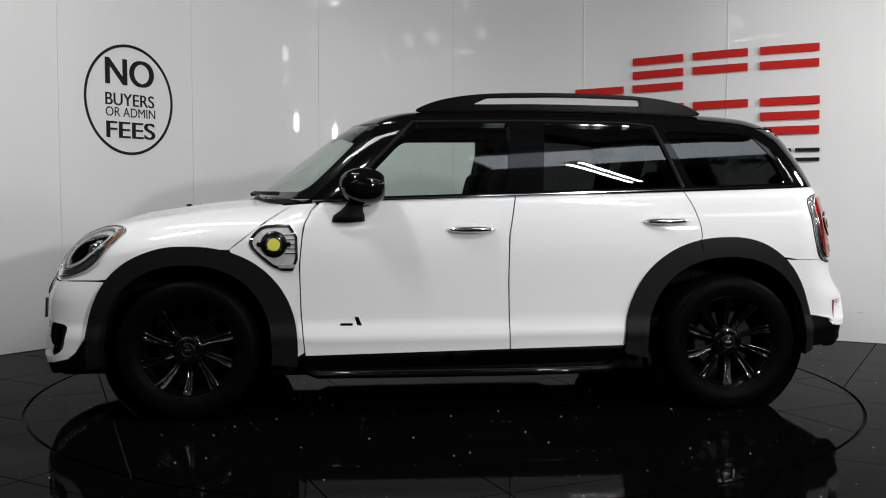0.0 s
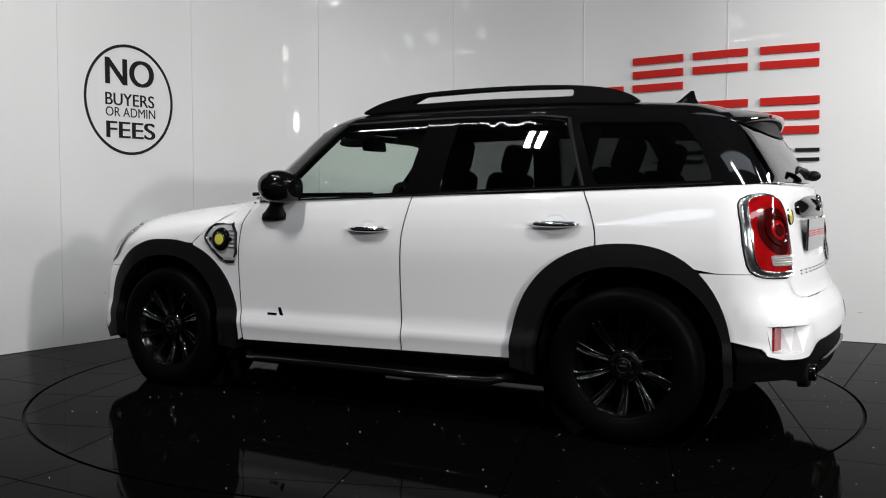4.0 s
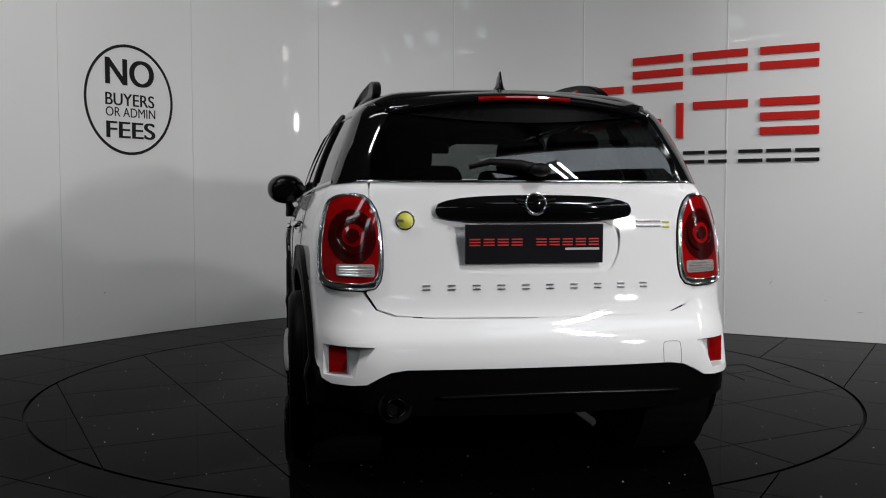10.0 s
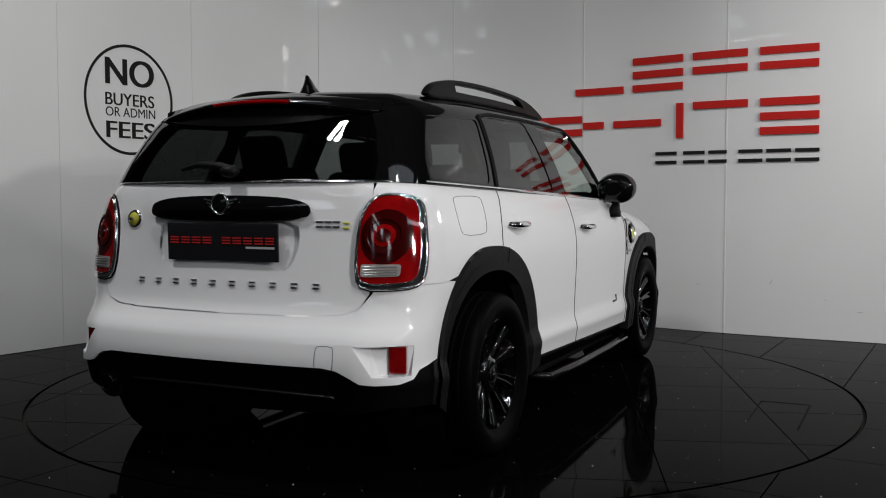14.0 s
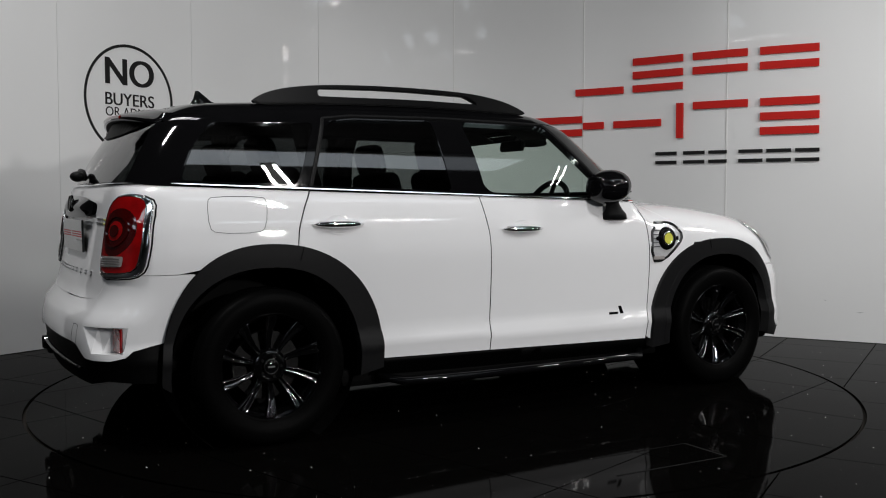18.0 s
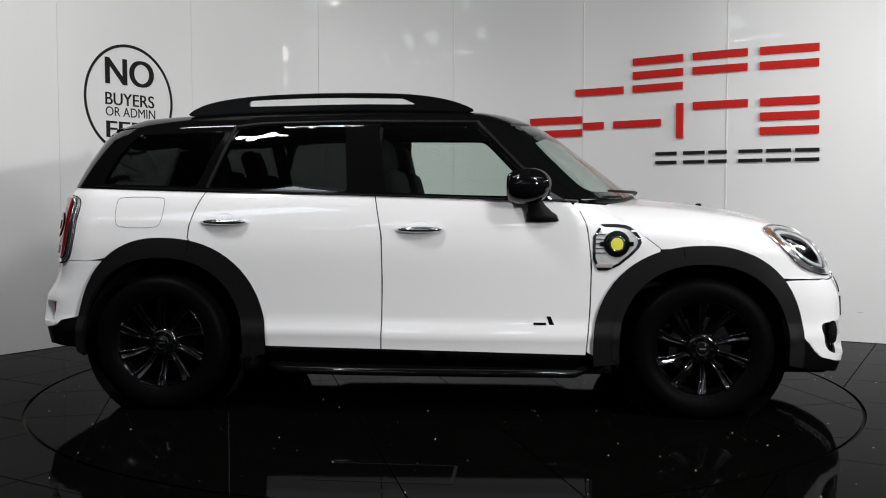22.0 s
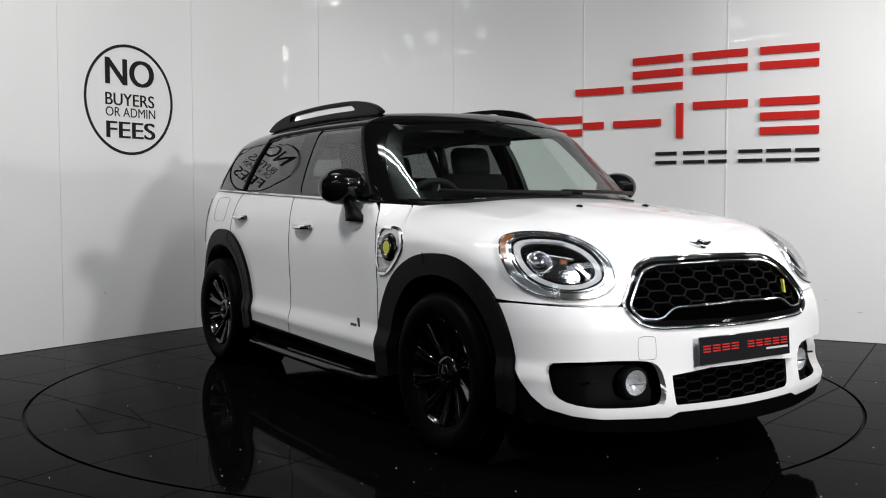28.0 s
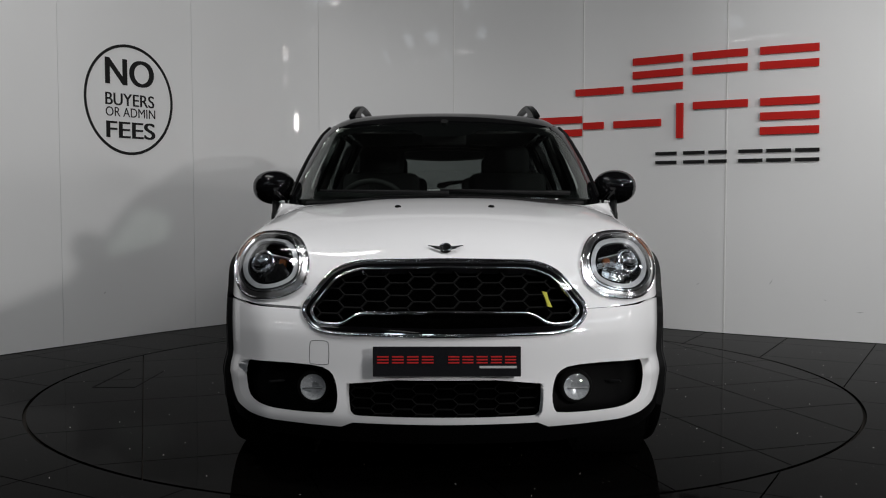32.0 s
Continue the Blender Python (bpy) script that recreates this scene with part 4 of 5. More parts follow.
for wx in (WB, -WB):
    for ws in (1, -1):
        build_wheel("front_wheel" if wx > 0 else "rear_wheel", wx, ws)


# dark inside of the shell: wheel houses, floor pan
def build_under():
    for wx in (WB, -WB):
        for s in (1, -1):
            m = pose(wx, s * 0.60, 0.34, -90 * s, 0, 0)
            part("wheel_house", lathe([(0.002, -0.06), (0.41, -0.06), (0.415, 0.21)], m, 48), DARK, car)
    b = box(0, 0, 0.235, 1.95, 1.56, 0.09, 0.03)
    box(1.86, 0, 0.24, 0.28, 1.30, 0.10, 0.03, b)
    box(-1.78, 0, 0.33, 0.30, 1.36, 0.08, 0.03, b)
    box(0.1, 0, 0.29, 3.5, 1.02, 0.10, 0.02, b)
    part("floor_pan", b, DARK, car, "matt black underbody")
    # inner faces of the flanks, so that no daylight comes through the panel gaps
    def inner(s):
        bm = bmesh.new()
        box(-0.055, s * 0.80, 0.66, 1.66, 0.03, 0.68, bm=bm)
        return bm
    sided("inner_flank", inner, DARK, car)
    b = box(1.40, 0, 0.58, 0.8, 0.96, 0.50, 0.02)
    part("engine_block", b, DARK, car)
    b = box(-1.55, 0, 0.62, 0.62, 1.10, 0.60, 0.02)
    part("boot_floor", b, DARK, car)


build_under()


# ---- the car's fittings ----
class Facing:
    """Spreads an outline flat in a plane set on the skin; a, b in metres across and up."""

    def __init__(self, m):
        self.m = np.array(m)

    def rays(self, u, v):
        m = self.m
        o = m[:3, 3] + np.outer(u, m[:3, 0]) + np.outer(v, m[:3, 1]) - m[:3, 2] * 0.30
        return o, np.tile(m[:3, 2], (len(u), 1))

    def flat(self, P):
        d = np.asarray(P) - self.m[:3, 3]
        return d @ self.m[:3, 0], d @ self.m[:3, 1]

    def space(self, L):
        L = np.asarray(L, float)
        return self.m[:3, 3] + np.outer(L[:, 0], self.m[:3, 0]) + np.outer(L[:, 1], self.m[:3, 1])


def oval(a, b, n=48, p=2.0, cx=0.0, cy=0.0, lean=0.0):
    out = []
    for k in range(n):
        t = 2 * math.pi * k / n
        c, s = math.cos(t), math.sin(t)
        f = (abs(c) ** p + abs(s) ** p) ** (-1 / p)
        x, y = a * c * f, b * s * f
        out.append((cx + x + lean * y, cy + y))
    return out


def grow(L, d):
    """An outline moved outward (or inward) by d."""
    L = np.asarray(L, float)
    t = np.roll(L, -1, 0) - np.roll(L, 1, 0)
    t /= np.linalg.norm(t, axis=1)[:, None] + 1e-9
    n = np.stack([t[:, 1], -t[:, 0]], -1)
    area2 = (L[:, 0] * np.roll(L[:, 1], -1) - np.roll(L[:, 0], -1) * L[:, 1]).sum()
    return L + n * d * (1 if area2 > 0 else -1)


def flat_shape(outline, thick, m, holes=(), step=0.03, lens=0.0):
    """A flat plate with real thickness, cut to an outline in the local xy plane, as (vertices, faces)."""
    loops = [resample(np.asarray(L, float), step) for L in (outline, *holes)]
    A = np.concatenate(loops)
    edges, k = [], 0
    for L in loops:
        edges += [(k + i, k + (i + 1) % len(L)) for i in range(len(L))]
        k += len(L)
    vs, _, fs, *_ = geometry.delaunay_2d_cdt([Vector(p) for p in A], edges, [], 0, 1e-7)
    V = np.array([tuple(v) for v in vs])
    fs = np.array(fs)
    fs = fs[inside_loops(loops, V[fs].mean(1))]
    n = len(V)
    verts = [m @ Vector((x, y, thick / 2)) for x, y in V] + [m @ Vector((x, y, -thick / 2)) for x, y in V]
    faces = []
    for f in fs:
        a, b, c = (int(i) for i in f)
        if np.cross(V[b] - V[a], V[c] - V[a]) < 0:
            b, c = c, b
        faces += [(a, b, c), (c + n, b + n, a + n)]
    count = {(f[i], f[(i + 1) % 3]) for f in faces if max(f) < n for i in range(3)}
    for a, b in count:
        if (b, a) not in count:
            faces.append((b, a, a + n, b + n))
    return [tuple(v) for v in verts], faces


def mirrored(data):
    v, f = data
    return [(x, -y, z) for x, y, z in v], [tuple(reversed(q)) for q in f]


def on_both(name, data, mat, parent, label=""):
    p = parent if isinstance(parent, list) else [parent, parent]
    return [part(name, data, mat, p[0], label), part(name, mirrored(data), mat, p[1], label)]


def bm_data(bm):
    bm.verts.index_update()
    v, f = [tuple(x.co) for x in bm.verts], [tuple(x.index for x in q.verts) for q in bm.faces]
    bm.free()
    return v, f


def build_headlamps():
    way = Facing(HL)
    L = head_outline()
    c = L.mean(0)

    def sc(k, dx=0.0, dy=0.0):
        return c + (L - c) * k + [dx, dy]

    ring = skin("headlamp", SOFT_CHROME, car, tub, way, way.space(sc(1.0)), [way.space(sc(0.80, 0.004, 0.004))], level=0.006, step=0.02, depth=0.03, label="oval headlamp with a chrome surround", edge_step=0.012)
    for s, r in zip((1, -1), ring):
        def mk(name, mat, outline, holes=(), level=0.0, depth=0.01, label=""):
            v, f, n = cut_panel(tub, way, way.space(outline), [way.space(h) for h in holes], level, 0.02, depth, None, s < 0, 0.012)
            ob = smooth(part(name, (v, f), mat, r, label))
            ob.data.normals_split_custom_set_from_vertices(n)
            return ob
        for nm, k, rad, up, mat in (("outer_bead", 0.985, 0.0055, 0.006, CHROME), ("inner_bead", 0.835, 0.0045, 0.004, CHROME)):
            flat = resample(sc(k, 0.004 * (k < 0.9), 0.004 * (k < 0.9)), 0.02)
            P, _ = meet(tub, *way.rays(flat[:, 0], flat[:, 1]), level=up)
            smooth(part(nm, sweep([(a, s * b, c) for a, b, c in P], rad, 8, closed=True), mat, r))
        # the bowl's dark depth is in its colour
        mk("bowl", UNLIT_DEPTH, sc(0.98), level=-0.085, depth=0)
        mk("bowl_reflector", GLINT, sc(0.56, -0.020, -0.018), level=-0.060, depth=0.02, label="faceted chrome reflector")
        mk("black_rim", BLACK, sc(0.83, 0.004, 0.004), [sc(0.765, 0.004, 0.004)], level=0.001, depth=0.03)
        mk("light_guide", GUIDE, sc(0.77, 0.004, 0.004), [sc(0.66, 0.006, 0.004)], level=-0.006, depth=0.03, label="white daytime light ring")
        mk("inner_rim", BLACK, sc(0.665, 0.006, 0.004), [sc(0.60, 0.006, 0.004)], level=-0.016, depth=0.06, label="grey inner rim of the headlamp")
        mk("outer_lens", LENS, sc(0.86, 0.004, 0.004), level=0.007, depth=0.0, label="clear outer lens")
        m = HL if s > 0 else Matrix.Diagonal((1, -1, 1, 1)) @ HL
        q = m @ pose(c[0] - 0.046, c[1] + 0.010, -0.022)
        smooth(part("projector", lathe([(0.0, 0.030), (0.018, 0.027), (0.030, 0.016), (0.036, 0.0), (0.036, -0.03)], q, 32), GLINT, r, "round projector lens"))
        smooth(part("projector_ring", lathe([(0.036, 0.006), (0.042, 0.012), (0.056, -0.004), (0.060, -0.05)], q, 18), GLINT, r))
        q = m @ pose(c[0] + 0.048, c[1] + 0.004, -0.03)
        part("amber_reflector", box(0, 0, 0, 0.034, 0.052, 0.02, 0.008, m=q), AMBER, r)
        ang = np.degrees(np.arctan2(L[:, 1] - c[1], L[:, 0] - c[0]))
        pick = np.argsort((ang - 128) % 360)[:int(((ang - 128) % 360 < 44).sum())]
        mk("side_marker", AMBER, np.concatenate([sc(0.985)[pick], sc(0.87)[pick][::-1]]), level=0.009, depth=0.004, label="amber side marker")
        part("inner_shelf", box(0, 0, 0, 0.12, 0.006, 0.03, 0.002, m=m @ pose(c[0] + 0.03, c[1] + 0.034, -0.03, 0, 0, -10)), STEEL, r)
        for k in range(5):
            part("reflector_facet", box(0, 0, 0, 0.020, 0.016, 0.012, 0.004, m=m @ pose(c[0] - 0.066 + 0.031 * k, c[1] - 0.050 - 0.004 * k, -0.03, 20, 8 * k, 0)), CHROME, r)


build_headlamps()


def build_tail_lamps():
    T = TAIL

    def LT(L):
        return np.stack([0.575 + (L[:, 0] - 0.568) * 0.895, 0.752 + (L[:, 1] - 0.733) * 0.930], -1)

    def sp(L):
        return on_end(np.clip(L, [0.5, 0], [0.792, 2]), -1)
    rings = skin("tail_lamp", CHROME, car, tub, REAR, sp(grow(T, 0.002)), [sp(LT(grow(T, -0.001)))], level=0.010, step=0.02, depth=0.03, label="upright red tail lamp in a chrome ring", edge_step=0.012)
    for s, r in zip((1, -1), rings):
        def mk(name, mat, L, holes=(), level=0.0, depth=0.008, label=""):
            v, f, n = cut_panel(tub, REAR, sp(L), [sp(h) for h in holes], level, 0.02, depth, None, s < 0, 0.010)
            ob = smooth(part(name, (v, f), mat, r, label))
            ob.data.normals_split_custom_set_from_vertices(n)
        mk("red_lens", RED_LENS, LT(T), level=0.014, depth=0.02, label="glossy red lens")
        # beads along both edges of the ring
        for nm, L, rad, up in (("outer_bead", grow(T, 0.001), 0.0042, 0.009), ("inner_bead", LT(grow(T, 0.002)), 0.0032, 0.013), ("lamp_gap", grow(T, 0.0065), 0.0035, 0.0)):
            p = np.array(sp(resample(L, 0.02)))
            p = p + normal(tub, p) * up
            smooth(part(nm, sweep([(a, s * b, c) for a, b, c in p], rad, 8, closed=True), DARK if nm == "lamp_gap" else CHROME, r))
        E = [oval(0.060 * k, 0.066 * k, cx=0.660, cy=0.925) for k in (1.0, 0.86, 0.60, 0.36)]
        mk("dark_field", DEEP_RED, oval(0.080, 0.098, cx=0.664, cy=0.920), level=0.0150, depth=0.002)
        mk("inner_dish", DEEP_RED, E[0], [E[1]], level=0.021)
        mk("inner_eye", RED_LENS, E[2], level=0.017)
        mk("eye_dome", DEEP_RED, E[3], level=0.022)
        rl = fillet([(0.592, 0.776), (0.716, 0.780), (0.718, 0.822), (0.592, 0.822)], 0.010)
        mk("reversing_lens", CLEAR, rl, level=0.018, label="clear ribbed reversing lens")
        for k in range(4):
            z = 0.784 + 0.0095 * k
            p = np.array(sp(np.array([(y, z) for y in np.linspace(0.60, 0.708, 8)])))
            p = p + normal(tub, p) * 0.0185
            part("lens_rib", sweep([(a, s * b, c) for a, b, c in p], 0.0016, 4), STEEL, r)


build_tail_lamps()


def build_grille():
    G = GRILLE
    # near-black sheet in place of the unlit space behind the honeycomb
    skin("grille_backing", UNLIT_DEPTH, car, tub, FRONT, on_end(grow(G, 0.02), 1), level=-0.055, step=0.04, depth=0, both=False)
    surround = skin("grille", CHROME, car, tub, FRONT, on_end(grow(G, 0.008), 1), [on_end(grow(G, -0.004), 1)], level=0.004, step=0.03, depth=0.035, both=False, label="hexagonal black grille in a chrome frame", edge_step=0.012)
    skin("inner_band", BLACK, surround, tub, FRONT, on_end(grow(G, -0.005), 1), [on_end(grow(G, -0.024), 1)], level=0.0, step=0.03, depth=0.03, both=False, edge_step=0.012)
    for nm, d, rad, up in (("outer_bead", 0.004, 0.0058, 0.004),):
        p = np.array(on_end(resample(grow(G, d), 0.02), 1))
        p = p + normal(tub, p) * up
        smooth(part(nm, sweep([tuple(a) for a in p], rad, 10, closed=True, up=(1, 0, 0)), CHROME, surround, "chrome bead round the grille"))
    inner = fillet([(-0.492, 0.654), (-0.398, 0.772), (-0.318, 0.801), (0.0, 0.807), (0.318, 0.801), (0.398, 0.772), (0.492, 0.654), (0.458, 0.612), (0.372, 0.608), (0.315, 0.648), (0.0, 0.655), (-0.315, 0.648), (-0.372, 0.608), (-0.458, 0.612)], 0.035)
    pts = on_end(resample(inner, 0.02), 1)
    bm = sweep([(x - 0.004, y, z) for x, y, z in pts], 0.0065, 8, closed=True, up=(1, 0, 0))
    smooth(part("chrome_line", bm, CHROME, surround, "thin chrome line inside the grille"))
    # honeycomb
    bm = bmesh.new()
    w, h = 0.105, 0.043
    segs = set()
    for j in range(-1, 7):
        for i in range(-7, 8):
            cx, cz = i * w * 0.8, 0.60 + j * h + (h / 2 if i % 2 else 0)
            c = [(cx - w * 0.5, cz), (cx - w * 0.30, cz - h * 0.5), (cx + w * 0.30, cz - h * 0.5), (cx + w * 0.5, cz), (cx + w * 0.30, cz + h * 0.5), (cx - w * 0.30, cz + h * 0.5)]
            for a, b in zip(c, c[1:] + c[:1]):
                m = np.array([[(a[0] + b[0]) / 2, (a[1] + b[1]) / 2]])
                if inside_loops([inner], m)[0]:
                    segs.add(tuple(sorted(((round(a[0], 4), round(a[1], 4)), (round(b[0], 4), round(b[1], 4))))))
    for a, b in sorted(segs):
        p = on_end([a, b], 1)
        sweep([(p[0][0] - 0.025, *p[0][1:]), (p[1][0] - 0.025, *p[1][1:])], 0.0042, 4, bm, up=(1, 0, 0))
    part("honeycomb", bm, DARK, surround, "matt black honeycomb mesh")
    # emblem on the grille: a plain slanted yellow bar shape
    p = on_end([(0.37, 0.695)], 1)[0]
    q = lamp_frame((p[0] + 0.004, p[1], p[2]), (1, 0.25, 0))
    part("grille_emblem", flat_shape([(-0.020, -0.03), (-0.002, -0.026), (0.004, -0.004), (0.020, 0.03), (0.002, 0.026), (-0.004, 0.004)], 0.01, q), YELLOW, surround, "small slanted yellow emblem")
    # lower mesh
    bm = bmesh.new()
    for j in range(4):
        for i in range(-4, 5):
            cx, cz = i * 0.074, 0.29 + j * 0.036 + (0.018 if i % 2 else 0)
            c = [(cx - 0.046, cz), (cx - 0.028, cz - 0.018), (cx + 0.028, cz - 0.018), (cx + 0.046, cz), (cx + 0.028, cz + 0.018), (cx - 0.028, cz + 0.018)]
            p = on_end(c, 1)
            if abs(cx) < 0.31:
                sweep([(a - 0.042, b, d) for a, b, d in p], 0.004, 4, bm, closed=True, up=(1, 0, 0))
    part("lower_mesh", bm, DARK, car, "black honeycomb mesh under the plate")
    # fog lamps
    for s in (1, -1):
        m = lamp_frame((2.064, s * 0.478, 0.377), (1, s * 0.12, 0))
        fog = part("fog_lamp", lathe([(0.0, -0.030), (0.014, -0.028), (0.030, -0.018), (0.042, -0.004), (0.048, 0.006)], m, 14), SILVER, car, "round clear fog lamp")
        smooth(part("fog_lens", lathe([(0.0, 0.020), (0.022, 0.018), (0.040, 0.011), (0.049, 0.003)], m, 32), LENS, fog, "clear domed lens"))
        smooth(part("fog_ring", lathe([(0.046, 0.004), (0.053, 0.008), (0.060, 0.0), (0.062, -0.03)], m, 32), DARK, fog))
        part("fog_bar", box(0, 0.0, 0.018, 0.075, 0.006, 0.008, 0.002, m=m @ pose(0, -0.002, 0.016)), STEEL, fog)
        part("pocket_rib", box(0, 0, 0, 0.012, 0.11, 0.008, 0.003, m=pose(1.985, s * 0.60, 0.385, 0, 0, -s * 24)), CLAD, car)


build_grille()


def plate(name, x, z0, z1, way):
    """A dealer's plate: black, two runs of red bars and a short grey one."""
    m = lamp_frame((x, 0.007, (z0 + z1) / 2), (way, 0, 0.05 if way > 0 else -0.02))
    h = z1 - z0
    ob = part(name, box(0, 0, 0, 0.522, h, 0.010, 0.003, m=m), PLATE, car, "black dealer plate with red lettering bars")
    for cx, w, n in ((0.146, 0.21, 4), (-0.124, 0.25, 5)):
        for k in range(n):
            bx = cx - w / 2 + w * (k + 0.5) / n
            for dz in (0.0105, 0.0, -0.0105):
                part("red_bar", box(0, 0, 0, w / n * 0.78, 0.0048, 0.0016, m=m @ pose(bx, 0.007 + dz, 0.0058)), PLATE_RED, ob)
    part("grey_bar", box(0, 0, 0, 0.130, 0.008, 0.0016, m=m @ pose(-0.180, -0.019, 0.0058)), PLATE_GREY, ob)
    return ob


plate("front_plate", 2.170, 0.434, 0.540, 1)
plate("rear_plate", -1.994, 0.822, 0.966, -1)


def winged_badge(parent, m, w, h):
    ob = smooth(part("badge", lathe([(0.0, 0.006), (h * 0.40, 0.005), (h * 0.5, 0.0), (h * 0.5, -0.006)], m, 28), BLACK, parent, "round black emblem with chrome wings"))
    smooth(part("badge_ring", lathe([(h * 0.42, 0.004), (h * 0.47, 0.008), (h * 0.52, 0.002)], m, 28), CHROME, ob))
    for s in (1, -1):
        for k in range(3):
            y = h * (0.22 - 0.17 * k)
            part("wing", flat_shape([(s * h * 0.45, y - 0.003), (s * (w / 2 - 0.012 * k), y + 0.004), (s * (w / 2 - 0.012 * k), y - 0.001), (s * h * 0.42, y - 0.009)], 0.006, m), CHROME, ob)


def build_tail_fittings():
    # grip bar over the plate
    outline = soften([(-0.375, 1.012), (-0.345, 1.052), (0.0, 1.068), (0.345, 1.052), (0.375, 1.012), (0.345, 0.982), (0, 0.975), (-0.345, 0.982)], 2)
    def domed(P):
        return tub(P) - 0.020 * np.exp(-((P[..., 2] - 1.026) / 0.032) ** 2 - (P[..., 1] / 0.33) ** 6)
    grip = skin("tailgate_grip", BLACK, GATE, domed, REAR, on_end(outline, -1), level=0.016, step=0.018, depth=0.04, both=False, label="gloss black grip bar on the tailgate")
    p = on_end([(0.006, 1.036)], -1)[0]
    winged_badge(grip, lamp_frame((p[0] - 0.042, p[1], p[2] + 0.004), (-1, 0, 0.1)), 0.15, 0.080)
    skin("plate_recess", WHITE, GATE, tub, REAR, on_end(grow(RECESS, 0.022), -1), level=-0.011, step=0.03, depth=0, both=False)
    # the lower lettering as ten pairs of thin metal bars
    for k in range(10):
        y = 0.408 - 0.0915 * k
        for dz in (-0.007, 0.007):
            a = on_end([(y, 0.739 + dz)], -1)[0]
            part("letter_bar", box(a[0] - 0.003, a[1], a[2], 0.006, 0.028, 0.0055, 0.0015), STEEL, GATE)
    for y, w, mat in ((-0.412, 0.030, STEEL), (-0.446, 0.030, STEEL), (-0.480, 0.030, STEEL), (-0.520, 0.026, YELLOW)):
        for dz in (-0.009, 0.009):
            a = on_end([(y, 0.966 + dz)], -1)[0]
            part("model_bar", box(a[0] - 0.003, a[1], a[2] - (0.004 if mat is YELLOW else 0), 0.006, w, 0.007, 0.0015), mat, GATE)
    a = on_end([(0.480, 0.980)], -1)[0]
    m = lamp_frame((a[0] - 0.003, a[1], a[2]), (-1, 0.1, 0.1))
    b = smooth(part("round_badge", lathe([(0.0, 0.003), (0.029, 0.003), (0.031, -0.004)], m, 28), YELLOW, GATE, "round yellow badge with a chrome rim"))
    smooth(part("badge_rim", lathe([(0.028, 0.002), (0.033, 0.006), (0.037, -0.004)], m, 28), CHROME, b))
    part("badge_plug", box(0, 0, 0, 0.030, 0.010, 0.006, 0.002, m=m @ pose(0.018, 0.0, 0.004)), STEEL, b)
    # chrome strip over the tailgate
    p = on_end([(y, 1.122) for y in np.linspace(-0.70, 0.70, 24)], -1)
    smooth(part("tailgate_strip", sweep([(x - 0.004, y, z) for x, y, z in p], 0.006, 8), CHROME, GATE, "chrome strip under the rear window"))
    # tow cover outlines
    for way, y0, z0 in ((-1, -0.497, 0.498), (1, -0.452, 0.515)):
        L = soften([(y0 - 0.036, z0 - 0.045), (y0 - 0.028, z0 - 0.05), (y0 + 0.028, z0 - 0.05), (y0 + 0.036, z0 - 0.045), (y0 + 0.036, z0 + 0.026), (y0 + 0.026, z0 + 0.036), (y0 - 0.026, z0 + 0.036), (y0 - 0.036, z0 + 0.026)], 1)
        p = on_end(resample(L, 0.012), way)
        part("tow_cover_gap", sweep([(a + way * 0.0002, b, c) for a, b, c in p], 0.0008, 4, closed=True, up=(1, 0, 0)), DARK, car)
    # exhaust and diffuser trim
    a = on_end([(0.530, 0.322)], -1)[0]
    m = pose(a[0] + 0.012, 0.530, 0.322, 0, -90, 0)
    smooth(part("exhaust_recess", lathe([(0.0, -0.004), (0.050, -0.002), (0.058, 0.006), (0.064, -0.004), (0.066, -0.04)], m, 32), DARK, car, "dark recess round the exhaust"))
    pipe = smooth(part("exhaust_tip", lathe([(0.028, -0.02), (0.030, 0.026), (0.033, 0.031), (0.036, 0.026), (0.036, -0.05)], m, 32), RIM, car, "round dark steel exhaust tip"))
    smooth(part("exhaust_bore", lathe([(0.0, 0.0), (0.0295, 0.0)], m, 24), DARK, pipe))
    p = on_end([(y, 0.350 + 0.008 * math.cos(y * 3)) for y in np.linspace(-0.53, 0.38, 20)], -1)
    smooth(part("valance_trim", sweep([(x + 0.006, y, z) for x, y, z in p], 0.012, 8, flat=0.6), SATIN, car, "satin black trim line on the valance"))
    # spoiler over the rear window, brake light in it
    top, under = bmesh.new(), bmesh.new()
    rows, lows = [], []
    for y in np.linspace(-0.525, 0.525, 25):
        k = abs(y) / 0.525
        zt = 1.468 - 0.050 * k**2
        xe = -1.825 + 0.10 * k**2
        zg = 1.350 + 0.045 * k**2
        xg = on_end([(y, zg)], -1, cabin, 0.8)[0][0]
        rows.append([top.verts.new(v) for v in ((-1.58, y * 0.96, zt - 0.02), (-1.60, y * 0.98, zt + 0.024), (-1.69, y, zt + 0.014), (xe + 0.03, y, zt - 0.008), (xe + 0.004, y, zt - 0.020), (xe, y, zt - 0.030), (xe + 0.010, y, zt - 0.040))])
        lows.append([under.verts.new(v) for v in ((xe + 0.010, y, zt - 0.040), (xe + 0.030, y, zt - 0.046), (min(xg - 0.006, xe + 0.04), y, zg), (xg + 0.06, y, zg + 0.01), (-1.58, y * 0.96, zt - 0.025))])
    for bm, lines in ((top, rows), (under, lows)):
        for a, b in zip(lines, lines[1:]):
            for i in range(len(a) - 1):
                bm.faces.new((a[i], b[i], b[i + 1], a[i + 1]))
        bm.faces.new(lines[0][::-1])
        bm.faces.new(lines[-1])
        bmesh.ops.recalc_face_normals(bm, faces=bm.faces)
    sp = smooth(part("spoiler", top, BLACK, car, "gloss black roof spoiler"))
